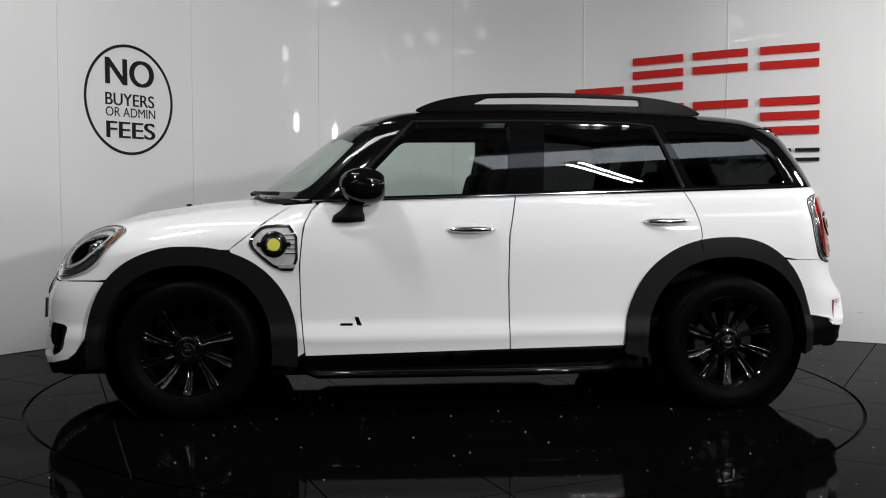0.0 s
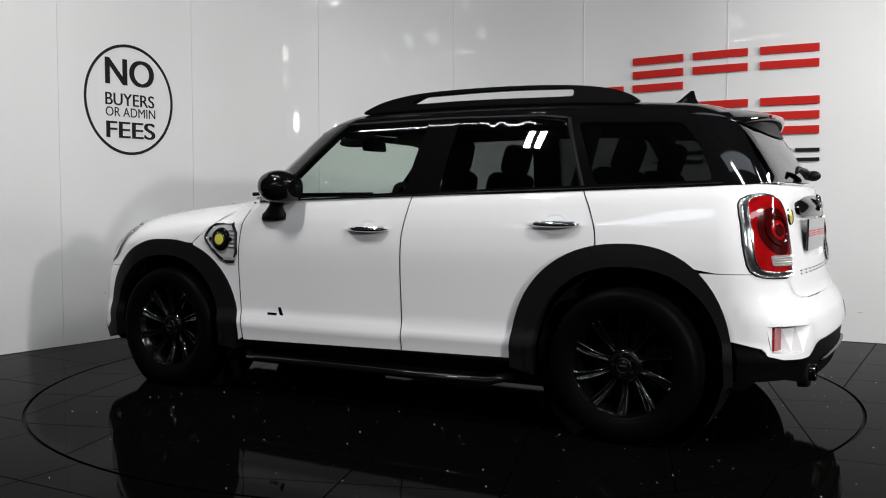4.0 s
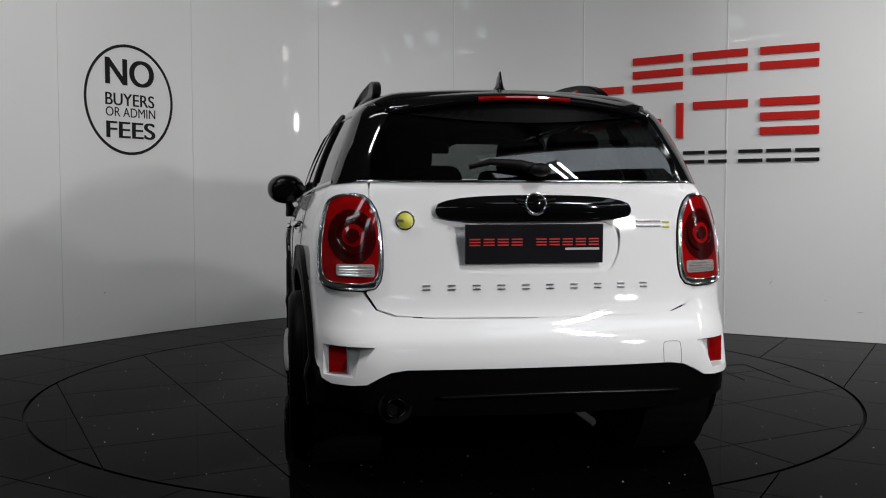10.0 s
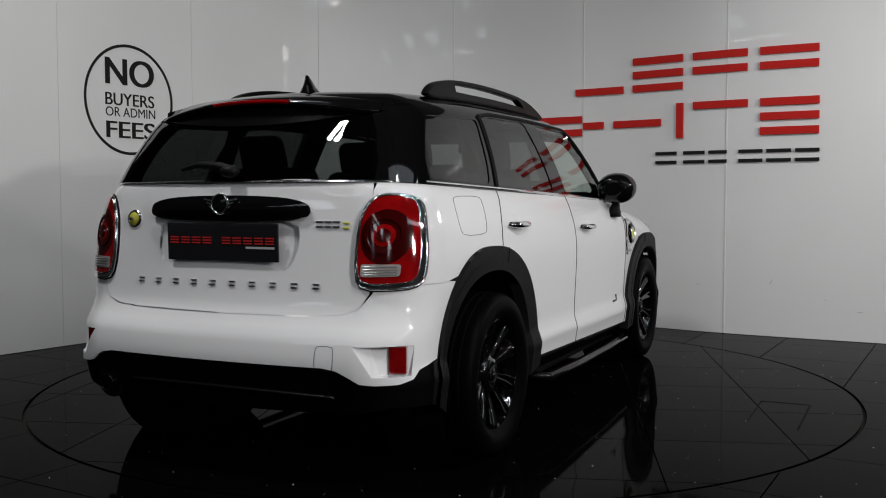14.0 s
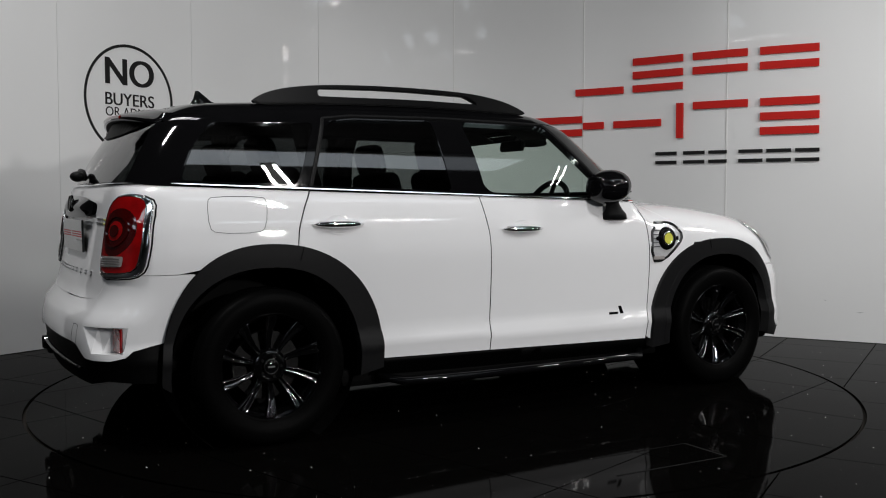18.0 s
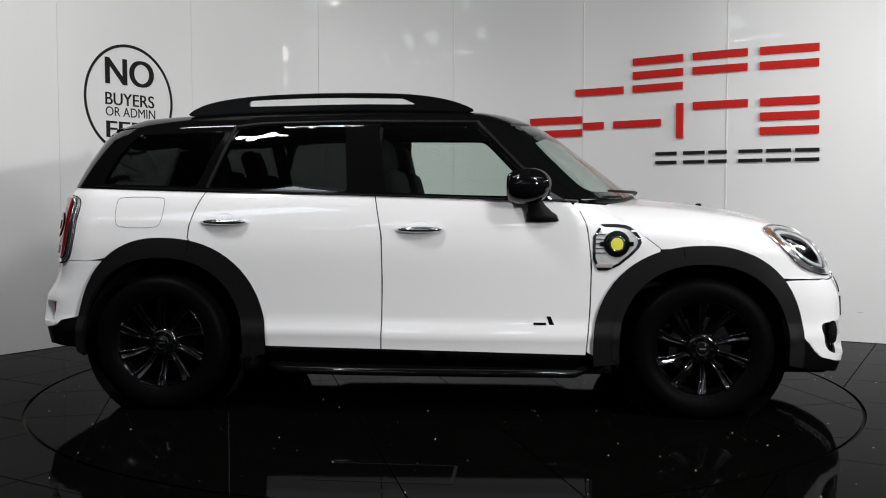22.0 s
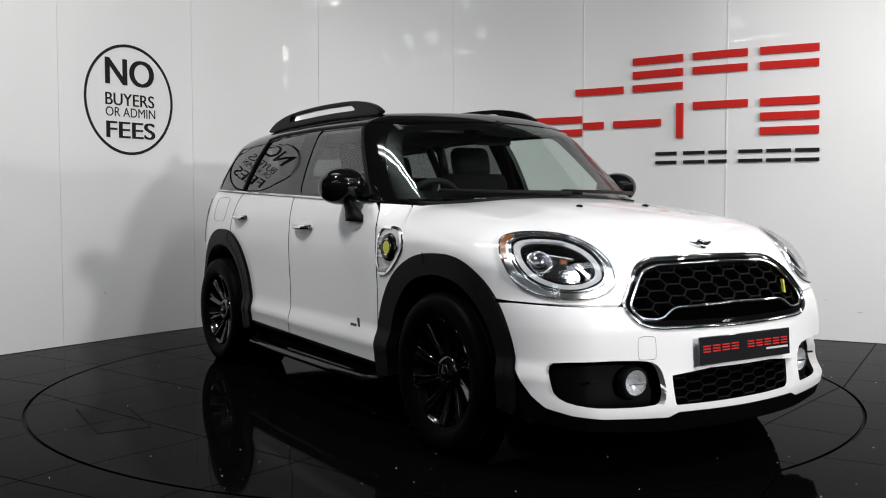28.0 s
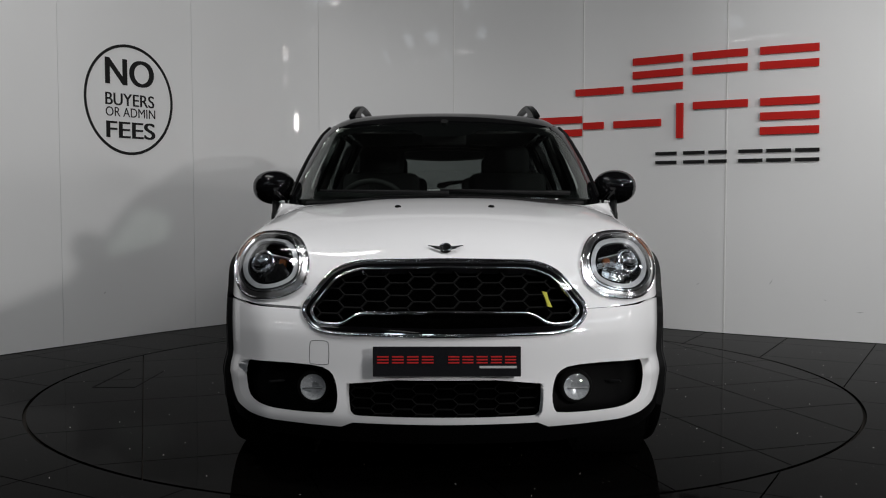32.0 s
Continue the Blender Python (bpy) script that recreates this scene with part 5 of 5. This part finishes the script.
    # the shaded black copy takes the place of the spoiler's gloss
    part("spoiler_underside", under, SHADED_BLACK, sp)
    part("brake_light", sweep([(-1.825 + 0.10 * (y / 0.525) ** 2 + 0.004, y, 1.443 - 0.05 * (y / 0.525) ** 2) for y in np.linspace(-0.18, 0.18, 15)], 0.009, 8), RED_LENS, sp, "thin red high brake light")
    # rear wiper
    p = on_end([(-0.02, 1.165), (0.05, 1.185), (0.16, 1.195), (0.24, 1.175)], -1, cabin, 0.8)
    w = smooth(part("rear_wiper", sweep([(x - 0.03, y, z) for x, y, z in p], [0.022, 0.018, 0.013, 0.008], 8), CLAD, car, "black rear wiper"))
    smooth(part("wiper_cap", ball(pose(-1.975, -0.02, 1.165) @ Matrix.Diagonal((0.035, 0.04, 0.025, 1)), 16), CLAD, w))
    # roof fin aerial
    bm = bmesh.new()
    rows = []
    for x, w, z in ((-1.30, 0.004, 1.535), (-1.335, 0.018, 1.550), (-1.37, 0.022, 1.578), (-1.395, 0.012, 1.598), (-1.41, 0.006, 1.598), (-1.42, 0.018, 1.560), (-1.44, 0.026, 1.525)):
        rows.append([bm.verts.new(v) for v in ((x, -w - 0.012, 1.505), (x, -w * 0.6, (z + 1.505) / 2), (x, -w * 0.25, z), (x, w * 0.25, z), (x, w * 0.6, (z + 1.505) / 2), (x, w + 0.012, 1.505))])
    for a, b in zip(rows, rows[1:]):
        for i in range(5):
            bm.faces.new((a[i], a[i + 1], b[i + 1], b[i]))
    smooth(part("aerial", bm, BLACK, car, "black fin aerial on the roof"))


build_tail_fittings()


def build_flank_fittings():
    # door handles
    for owners, x0, x1, z in ((DOORS, -0.146, 0.090, 0.910), (RDOORS, -1.130, -0.890, 0.946)):
        for s, d in zip((1, -1), owners):
            p = on_side([(x, z) for x in np.linspace(x0, x1, 9)])
            rad = [0.006, 0.013, 0.0165, 0.018, 0.018, 0.018, 0.0165, 0.013, 0.006]
            lift = [0.004, 0.016, 0.024, 0.026, 0.027, 0.026, 0.024, 0.016, 0.004]
            smooth(part("handle", sweep([(a, s * (b + l), c) for (a, b, c), l in zip(p, lift)], rad, 12, flat=0.85), CHROME, d, "chrome door handle"))
            c = on_side([((x0 + x1) / 2, z)])[0]
            n = normal(tub, np.array([c]))[0]
            m = lamp_frame((c[0], s * c[1], c[2]), (n[0], s * n[1], n[2]))
            smooth(part("handle_dish", lathe([(0.0, -0.010), (0.03, -0.008), (0.052, 0.0012), (0.056, 0.0006)], m @ Matrix.Diagonal((1.1, 0.85, 1, 1)), 32), WHITE, d))
            h = on_side([(x0 + 0.03, z + 0.004), (x1 - 0.03, z + 0.004)])
            part("handle_gap", sweep([(a, s * (b + 0.006), c) for a, b, c in h], 0.010, 6), DARK, d)
    # mirrors
    for s in (1, -1):
        f = on_side([(0.585, 0.985)])[0]
        bm = bmesh.new()
        rings = []
        for k, (r, h) in enumerate(((0.066, -0.02), (0.062, 0.008), (0.046, 0.030), (0.034, 0.060), (0.032, 0.11))):
            c = Vector((0.568 - 0.52 * max(h, 0), s * (f[1] + 0.006 + 0.35 * max(h, 0)), 0.972 + h))
            rings.append([bm.verts.new(c + Vector((math.cos(a) * r * 1.2, math.sin(a) * r * 0.62, 0))) for a in np.linspace(0, 2 * math.pi, 25)[:-1]])
        for a, b in zip(rings, rings[1:]):
            for i in range(24):
                bm.faces.new((a[i], a[(i + 1) % 24], b[(i + 1) % 24], b[i]))
        bm.faces.new(rings[0][::-1])
        bmesh.ops.recalc_face_normals(bm, faces=bm.faces)
        foot = smooth(part("door_mirror", bm, CLAD, car, "gloss black door mirror on a satin foot"))
        bm = ball(Matrix(), 32)
        for v in bm.verts:
            x, y, z = v.co
            y = math.copysign(abs(y) ** 0.92, y)
            z = math.copysign(abs(z) ** 0.92, z)
            x = max(x, -0.80)
            v.co = (0.492 + x * 0.120, s * (0.896 + y * 0.112), 1.120 + z * 0.089 + 0.006 * x)
        smooth(part("mirror_shell", bm, BLACK, foot, "gloss black mirror shell"))
        part("mirror_glass", box(0.401, s * 0.896, 1.120, 0.004, 0.11, 0.09, 0.0), CHROME, foot, "mirror glass")
    # scuttle plates behind the front wheels
    out = soften([(1.045, 0.858), (1.0, 0.915), (0.955, 0.932), (0.812, 0.934), (0.808, 0.716), (0.905, 0.716), (1.02, 0.81)], 1)
    inn = soften([(1.028, 0.858), (0.99, 0.905), (0.95, 0.92), (0.823, 0.922), (0.82, 0.728), (0.90, 0.728), (1.007, 0.815)], 1)
    rings = skin("scuttle_plate", CHROME, car, tub, Side, on_side(out), [on_side(inn)], level=0.008, step=0.02, depth=0.014, label="silver plate with a round yellow badge", edge_step=0.012)
    for s, r in zip((1, -1), rings):
        v, f, n = cut_panel(tub, Side, on_side(inn), (), 0.003, 0.03, 0.0, None, s < 0)
        part("plate_face", (v, f), SILVER, r)
        c = on_side([(0.922, 0.843)])[0]
        m = lamp_frame((c[0], s * (c[1] + 0.010), c[2]), (0, s, 0.05))
        smooth(part("badge_housing", lathe([(0.0, 0.004), (0.045, 0.006), (0.058, 0.004), (0.064, -0.01)], m, 32), BLACK, r))
        smooth(part("badge_ring", lathe([(0.032, 0.006), (0.036, 0.010), (0.040, 0.005)], m, 32), CHROME, r))
        smooth(part("yellow_disc", lathe([(0.0, 0.009), (0.030, 0.008)], m, 28), YELLOW, r, "yellow disc"))
        part("badge_bar", box(0, 0, 0, 0.16, 0.022, 0.008, 0.004, m=m @ pose(0, 0, -0.002)), BLACK, r)
        c = on_side([(0.862, 0.738)])[0]
        part("side_repeater", box(c[0], s * (c[1] + 0.006), c[2], 0.08, 0.010, 0.020, 0.004), CLEAR, r, "small clear side lamp")
        for k in range(5):
            c = on_side([(0.855, 0.80 + 0.022 * k)])[0]
            part("fin", box(c[0] - 0.01, s * (c[1] + 0.004), c[2], 0.05, 0.006, 0.004), CHROME, r)
    # door lettering as small dark bars
    for s, d in zip((1, -1), DOORS):
        for x, w, shape in ((0.610 if s < 0 else 0.522, 0.040, 1), (0.557 if s < 0 else 0.580, 0.060, 0)):
            c = on_side([(x, 0.468 if shape else 0.454)])[0]
            m = pose(c[0], s * (c[1] + 0.002), c[2], 90, 0, 0)
            L = [(-0.006 * s - 0.012, -0.022), (-0.006 * s + 0.012, -0.022), (0.010 * s + 0.009, 0.022), (0.010 * s - 0.009, 0.022)] if shape else [(-w / 2, -0.006), (w / 2, -0.006), (w / 2, 0.006), (-w / 2, 0.006)]
            part("badge_bar", flat_shape(L, 0.004, m), BLACK, d)
    # side steps
    def step(s):
        return sweep([(x, s * y, z) for x, y, z in ((0.80, 0.80, 0.235), (0.72, 0.885, 0.215), (0.3, 0.895, 0.215), (-0.3, 0.895, 0.215), (-0.70, 0.885, 0.218), (-0.80, 0.80, 0.24))], 0.028, 12, flat=0.75)
    for o in sided("side_bar", step, BLACK, car, "gloss black bar along the sill"):
        smooth(o)
    # fuel flap gap, right rear quarter
    L = soften([(-1.325, 1.05), (-1.345, 1.07), (-1.56, 1.07), (-1.585, 1.05), (-1.585, 0.94), (-1.555, 0.915), (-1.37, 0.915), (-1.34, 0.94)], 1)
    p = on_side(resample(L, 0.02))
    part("fuel_flap_gap", sweep([(a, -b - 0.0004, c) for a, b, c in p], 0.0010, 4, closed=True, up=(0, 1, 0)), DARK, QUARTERS[1], "thin gap round the fuel flap")
    # roof rails
    out = soften([(0.29, 1.480), (0.17, 1.540), (0.02, 1.573), (-0.16, 1.590), (-0.55, 1.595), (-0.90, 1.583), (-1.10, 1.558), (-1.22, 1.522), (-1.29, 1.466), (-0.95, 1.486), (-0.4, 1.497), (0.0, 1.489)], 2)
    slot = soften([(-0.055, 1.528), (-0.06, 1.534), (-0.12, 1.561), (-0.14, 1.563), (-0.55, 1.571), (-0.91, 1.560), (-0.94, 1.556), (-0.94, 1.527), (-0.92, 1.524), (-0.4, 1.534)], 1)
    lean = Matrix(((1, 0, 0, -0.03), (0, -0.22, -1, 0.505 + 0.22 * 1.53), (0, 1, 0, 0.022), (0, 0, 0, 1)))
    # three layers, the outer ones drawn in, give the bar its rounded edges
    v, f = [], []
    for inset, thick in ((0.0, 0.026), (0.005, 0.034), (0.0085, 0.037)):
        a, b = flat_shape(grow(out, -inset), thick, lean, [grow(slot, inset)])
        f += [tuple(i + len(v) for i in q) for q in b]
        v += a
    on_both("roof_rail", (v, f), RAIL, car, "satin black roof rail")
    # bonnet fittings: washer jets, emblem
    for y in (0.2, -0.2):
        c = on_top([(1.428, y)])[0]
        smooth(part("washer_jet", ball(pose(c[0], c[1], c[2] + 0.002) @ Matrix.Diagonal((0.018, 0.014, 0.008, 1)), 12), DARK, car))
    c = on_end([(0.0, 0.868)], 1)[0]
    n = normal(tub, np.array([c]))[0]
    winged_badge(car, lamp_frame((c[0] + n[0] * 0.009, 0.003, c[2] + n[2] * 0.009), tuple(n)), 0.13, 0.045)
    # cowl strip and wipers
    p = on_top([(1.10 - SCREEN(abs(y)), y) for y in np.linspace(-0.66, 0.66, 24)])
    smooth(part("cowl", sweep([(x - 0.035, y, z + 0.002) for x, y, z in p], 0.035, 8, flat=0.45), CLAD, car, "black cowl under the windscreen"))
    for y0, y1 in ((-0.60, 0.02), (-0.02, 0.60)):
        q = [on_end([(y, z)], 1, cabin, -0.2)[0] for y, z in ((y0, 1.088), (y0 * 0.6 + y1 * 0.4, 1.082), (y0 * 0.3 + y1 * 0.7, 1.079), (y1, 1.075))]
        smooth(part("wiper", sweep([(x + 0.03, y, z + 0.012) for x, y, z in q], [0.006, 0.009, 0.010, 0.012], 6), CLAD, car, "black windscreen wiper"))


build_flank_fittings()


# ---- cabin inside ----
def seat(x, y, name, wide=0.48, rear=False):
    bm = box(x, y, 0.62 if not rear else 0.66, 0.50, wide, 0.16, 0.05, seg=3)
    ob = smooth(part(name, bm, SEAT, car, "charcoal car seat"))
    lean = -14 if not rear else -20
    b = box(0, 0, 0, 0.13, wide * 0.96, 0.60, 0.05, m=pose(x - 0.27, y, 0.92, 0, lean, 0), seg=3)
    smooth(part("backrest", b, SEAT, ob))
    hz, hx = (1.285, x - 0.365) if not rear else (1.265, x - 0.40)
    smooth(part("headrest", box(0, 0, 0, 0.10, 0.27 if not rear else 0.24, 0.19, 0.05, m=pose(hx, y, hz, 0, lean, 0), seg=4), SEAT, ob))
    for k in (-0.06, 0.06):
        part("headrest_post", cyl(pose(hx + 0.02, y + k, hz - 0.12, 0, lean, 0), 0.007, 0.007, 0.12, 8), CHROME, ob)


def build_inside():
    for y in (0.38, -0.38):
        seat(0.10, y, "front_seat")
        seat(-0.80, y, "rear_seat", 0.54, True)
    # dashboard
    bm = bmesh.new()
    rows = []
    for y in np.linspace(-0.70, 0.70, 15):
        k = (y / 0.70) ** 2
        rows.append([bm.verts.new(v) for v in ((0.98 - 0.26 * k, y, 1.040), (0.80 - 0.10 * k, y, 1.052), (0.62, y, 1.04), (0.56, y, 0.98), (0.60, y, 0.80), (0.70, y, 0.55), (0.98 - 0.26 * k, y, 0.5))])
    for a, b in zip(rows, rows[1:]):
        for i in range(7):
            bm.faces.new((a[i], b[i], b[(i + 1) % 7], a[(i + 1) % 7]))
    bmesh.ops.recalc_face_normals(bm, faces=bm.faces)
    smooth(part("dashboard", bm, TRIM, car, "dark dashboard"))
    # steering wheel on the right
    m = pose(0.46, -0.38, 0.985, 0, -65, 0)
    ring = [m @ Vector((0.185 * math.cos(a), 0.185 * math.sin(a), 0)) for a in np.linspace(0, 2 * math.pi, 41)[:-1]]
    wh = smooth(part("steering_wheel", sweep(ring, 0.016, 10, closed=True), TRIM, car, "black steering wheel"))
    smooth(part("wheel_hub", ball(m @ Matrix.Diagonal((0.07, 0.075, 0.03, 1)), 16), TRIM, wh))
    for a in (0, 180, 270):
        part("wheel_spoke", box(0, 0, 0, 0.14, 0.03, 0.014, 0.004, m=m @ pose(0.11 * math.cos(radians(a + 90)), 0.11 * math.sin(radians(a + 90)), 0, 0, 0, a + 90)), TRIM, wh)
    # inside mirror, sun visors, headlining, door cards, rear shelf
    mr = smooth(part("inside_mirror", box(0, 0, 0, 0.035, 0.23, 0.065, 0.015, m=pose(0.50, 0.0, 1.375, 0, 10, 0), seg=3), TRIM, car, "black inside mirror"))
    part("mirror_stem", cyl(pose(0.53, 0, 1.425, 0, 35, 0), 0.012, 0.02, 0.09, 10), TRIM, mr)
    for y in (0.36, -0.36):
        smooth(part("sun_visor", box(0, 0, 0, 0.15, 0.40, 0.018, 0.006, m=pose(0.40, y, 1.435, 0, 22, 0)), LINER, car, "grey sun visor"))
    v, f, n = cut_panel(cabin, Top, np.array([(0.38, 0.57, 0), (-1.64, 0.585, 0), (-1.64, -0.585, 0), (0.38, -0.57, 0)]), (), -0.030, 0.06, 0.035)
    smooth(part("headlining", (v, f), LINER, car, "grey headlining"))
    for s in (1, -1):
        part("door_card", box(-0.09, s * 0.745, 0.80, 1.58, 0.05, 0.52, 0.02), TRIM, car, "dark door lining")
        # inner faces of the pillars
        for x0, x1 in ((-0.31, -0.33), (-1.08, -1.16)):
            a, b = on_side([(x0, 1.10), (x1 + 0.05, 1.42)], cabin)
            part("pillar_lining", sweep([(a[0], s * (a[1] - 0.045), a[2]), (b[0], s * (b[1] - 0.045), b[2])], 0.045, 8, flat=0.5), TRIM, car)
    part("parcel_shelf", box(-1.45, 0, 1.085, 0.62, 1.16, 0.02, 0.006), TRIM, car, "black parcel shelf")
    part("cabin_floor", box(-0.25, 0, 0.42, 2.2, 1.44, 0.05, 0.01), DARK, car)
    part("bulkhead", box(1.0, 0, 0.72, 0.06, 1.3, 0.56, 0.01), DARK, car)
    smooth(part("centre_console", box(0.20, 0, 0.66, 0.9, 0.16, 0.20, 0.04, seg=3), TRIM, car))


build_inside()


# ---- signs on the wall ----
def build_signs():
    sign = tagged(new("round_notice"), "round black-lined notice with black lettering on the white wall", "notice")
    cx, cz, r = 0.602, 1.815, 0.404
    n = 96
    v, f = [], []
    for k in range(n):
        a = 2 * math.pi * k / n
        for rr, h in ((r, 0.0), (r, 0.0025), (r - 0.021, 0.0025), (r - 0.021, 0.0)):
            v.append((cx + rr * 0.985 * math.cos(a), cz + rr * 1.035 * math.sin(a), h))
    for k in range(n):
        for i in range(3):
            a, b = 4 * k + i, 4 * ((k + 1) % n) + i
            f.append((a, a + 1, b + 1, b))
    ring = part("ring", (v, f), LETTER_BLACK, sign)
    on_wall(ring.data, 3)
    for text, z0, z1, x0, x1, fat in (("NO", 1.913, 2.130, 0.388, 0.830, 0.016), ("BUYERS", 1.766, 1.863, 0.386, 0.828, 0.004), ("OR ADMIN", 1.684, 1.754, 0.388, 0.836, 0.0), ("FEES", 1.517, 1.654, 0.390, 0.833, 0.011)):
        me = words(text, 0.2, 0.0012)
        co = np.array([tuple(q.co) for q in me.vertices])
        lo, hi = co.min(0), co.max(0)
        for q in me.vertices:
            q.co.x = x0 + fat * 0.5 + (q.co.x - lo[0]) / (hi[0] - lo[0]) * (x1 - x0 - fat)
            q.co.y = z0 + fat * 0.5 + (q.co.y - lo[1]) / (hi[1] - lo[1]) * (z1 - z0 - fat)
            q.co.z += 0.0014
        if fat:
            # heavier strokes: the same outline pushed out sideways
            b = bmesh.new()
            b.from_mesh(me)
            for dx in (-fat * 0.5, fat * 0.5, -fat * 0.25, fat * 0.25):
                e = bmesh.new()
                e.from_mesh(me)
                bmesh.ops.translate(e, verts=e.verts, vec=(dx, 0, 0.0003 * (1 + abs(dx) / fat)))
                t = bpy.data.meshes.new("tmp")
                e.to_mesh(t)
                b.from_mesh(t)
                bpy.data.meshes.remove(t)
                e.free()
            b.to_mesh(me)
            b.free()
        me.materials.clear()
        me.materials.append(LETTER_BLACK)
        ob = new("word", me)
        ob.parent = sign
        on_wall(me, 3)
    # the dealer's name as plain raised bars, letter by letter
    name = tagged(new("wall_lettering"), "raised red bars of lettering on the white wall", "sign")

    def bar(panel, x0, x1, z0, z1, mat, thick=0.022):
        k = 8
        v, f = [], []
        for j in range(k + 1):
            x = x0 + (x1 - x0) * j / k
            v += [(x, z0, 0.002), (x, z0, thick), (x, z1, thick), (x, z1, 0.002)]
        for j in range(k):
            a = 4 * j
            f += [(a, a + 4, a + 5, a + 1), (a + 1, a + 5, a + 6, a + 2), (a + 2, a + 6, a + 7, a + 3)]
        f += [(0, 1, 2, 3), (4 * k + 3, 4 * k + 2, 4 * k + 1, 4 * k)]
        ob = part("bar", (v, f), mat, name)
        on_wall(ob.data, panel)

    # each glyph's level strokes: panel, from, to, top of the row, heights of the strokes under it
    red = ((7, -0.066, 0.366, 2.208, (0.219,)), (7, 0.453, 0.880, 2.208, (0.0, 0.109, 0.219)), (7, 0.964, 1.393, 2.208, (0.0, 0.112)), (8, 0.246, 0.666, 2.208, (0.0, 0.112)),
           (6, 0.745, 1.222, 1.822, (0.06, 0.17)), (7, 0.004, 0.190, 1.822, (0.117,)), (7, 0.283, 0.699, 1.822, (0.117,)), (7, 0.832, 0.887, 1.822, ()), (7, 0.970, 1.399, 1.822, (0.0,)), (8, 0.253, 0.674, 1.822, (0.0, 0.109, 0.219)))
    for panel, x0, x1, top, strokes in red:
        for down in strokes:
            bar(panel, x0, x1, top - down - 0.058, top - down, LETTER_RED)
        if not strokes:
            bar(panel, x0, x1, top - 0.279, top, LETTER_RED)
    for panel, x0, x1 in ((7, 0.657, 0.834), (7, 0.893, 1.064), (7, 1.098, 1.242), (8, 0.096, 0.274), (8, 0.302, 0.479), (8, 0.509, 0.679)):
        for z in (1.437, 1.365):
            bar(panel, x0, x1, z - 0.026, z, LETTER_BLACK, 0.016)


build_signs()

build_turntable()
build_floor()


def build_dust():
    """Pale specks of dust and grit on the tiles."""
    rng = random.Random(7)
    for owner, name, r0, r1, count in ((turntable, "dust", 0.7, 2.2, 420), (floor, "grit", 2.26, 3.4, 260)):
        v, f = [], []
        for _ in range(count):
            a, r, s = rng.uniform(0, 6.283), math.sqrt(rng.uniform(r0**2, r1**2)), rng.choice((0.0008, 0.001, 0.0012, 0.0016, 0.0022, 0.0035))
            x, y, k = r * math.cos(a), r * math.sin(a), len(v)
            v += [(x - s, y, 0.0003), (x, y - s * 0.8, 0.0003), (x + s, y, 0.0003), (x, y + s * 0.8, 0.0003), (x, y, 0.0003 + s)]
            f += [(k, k + 1, k + 4), (k + 1, k + 2, k + 4), (k + 2, k + 3, k + 4), (k + 3, k, k + 4)]
        tagged(part(name, (v, f), DUST, owner), kind="stuff")


build_dust()


# ---- what moves: the turntable and the car on it ----
def motions():
    times = [0.5 * k for k in range(65)]
    walk(turntable, [(t, pose(0, 0, 0, 0, 0, heading(t))) for t in times])
    walk(car, [(t, pose(0, 0, 0, 0, 0, heading(t)) @ pose(-0.0224, 0.0024, 0)) for t in times])


motions()
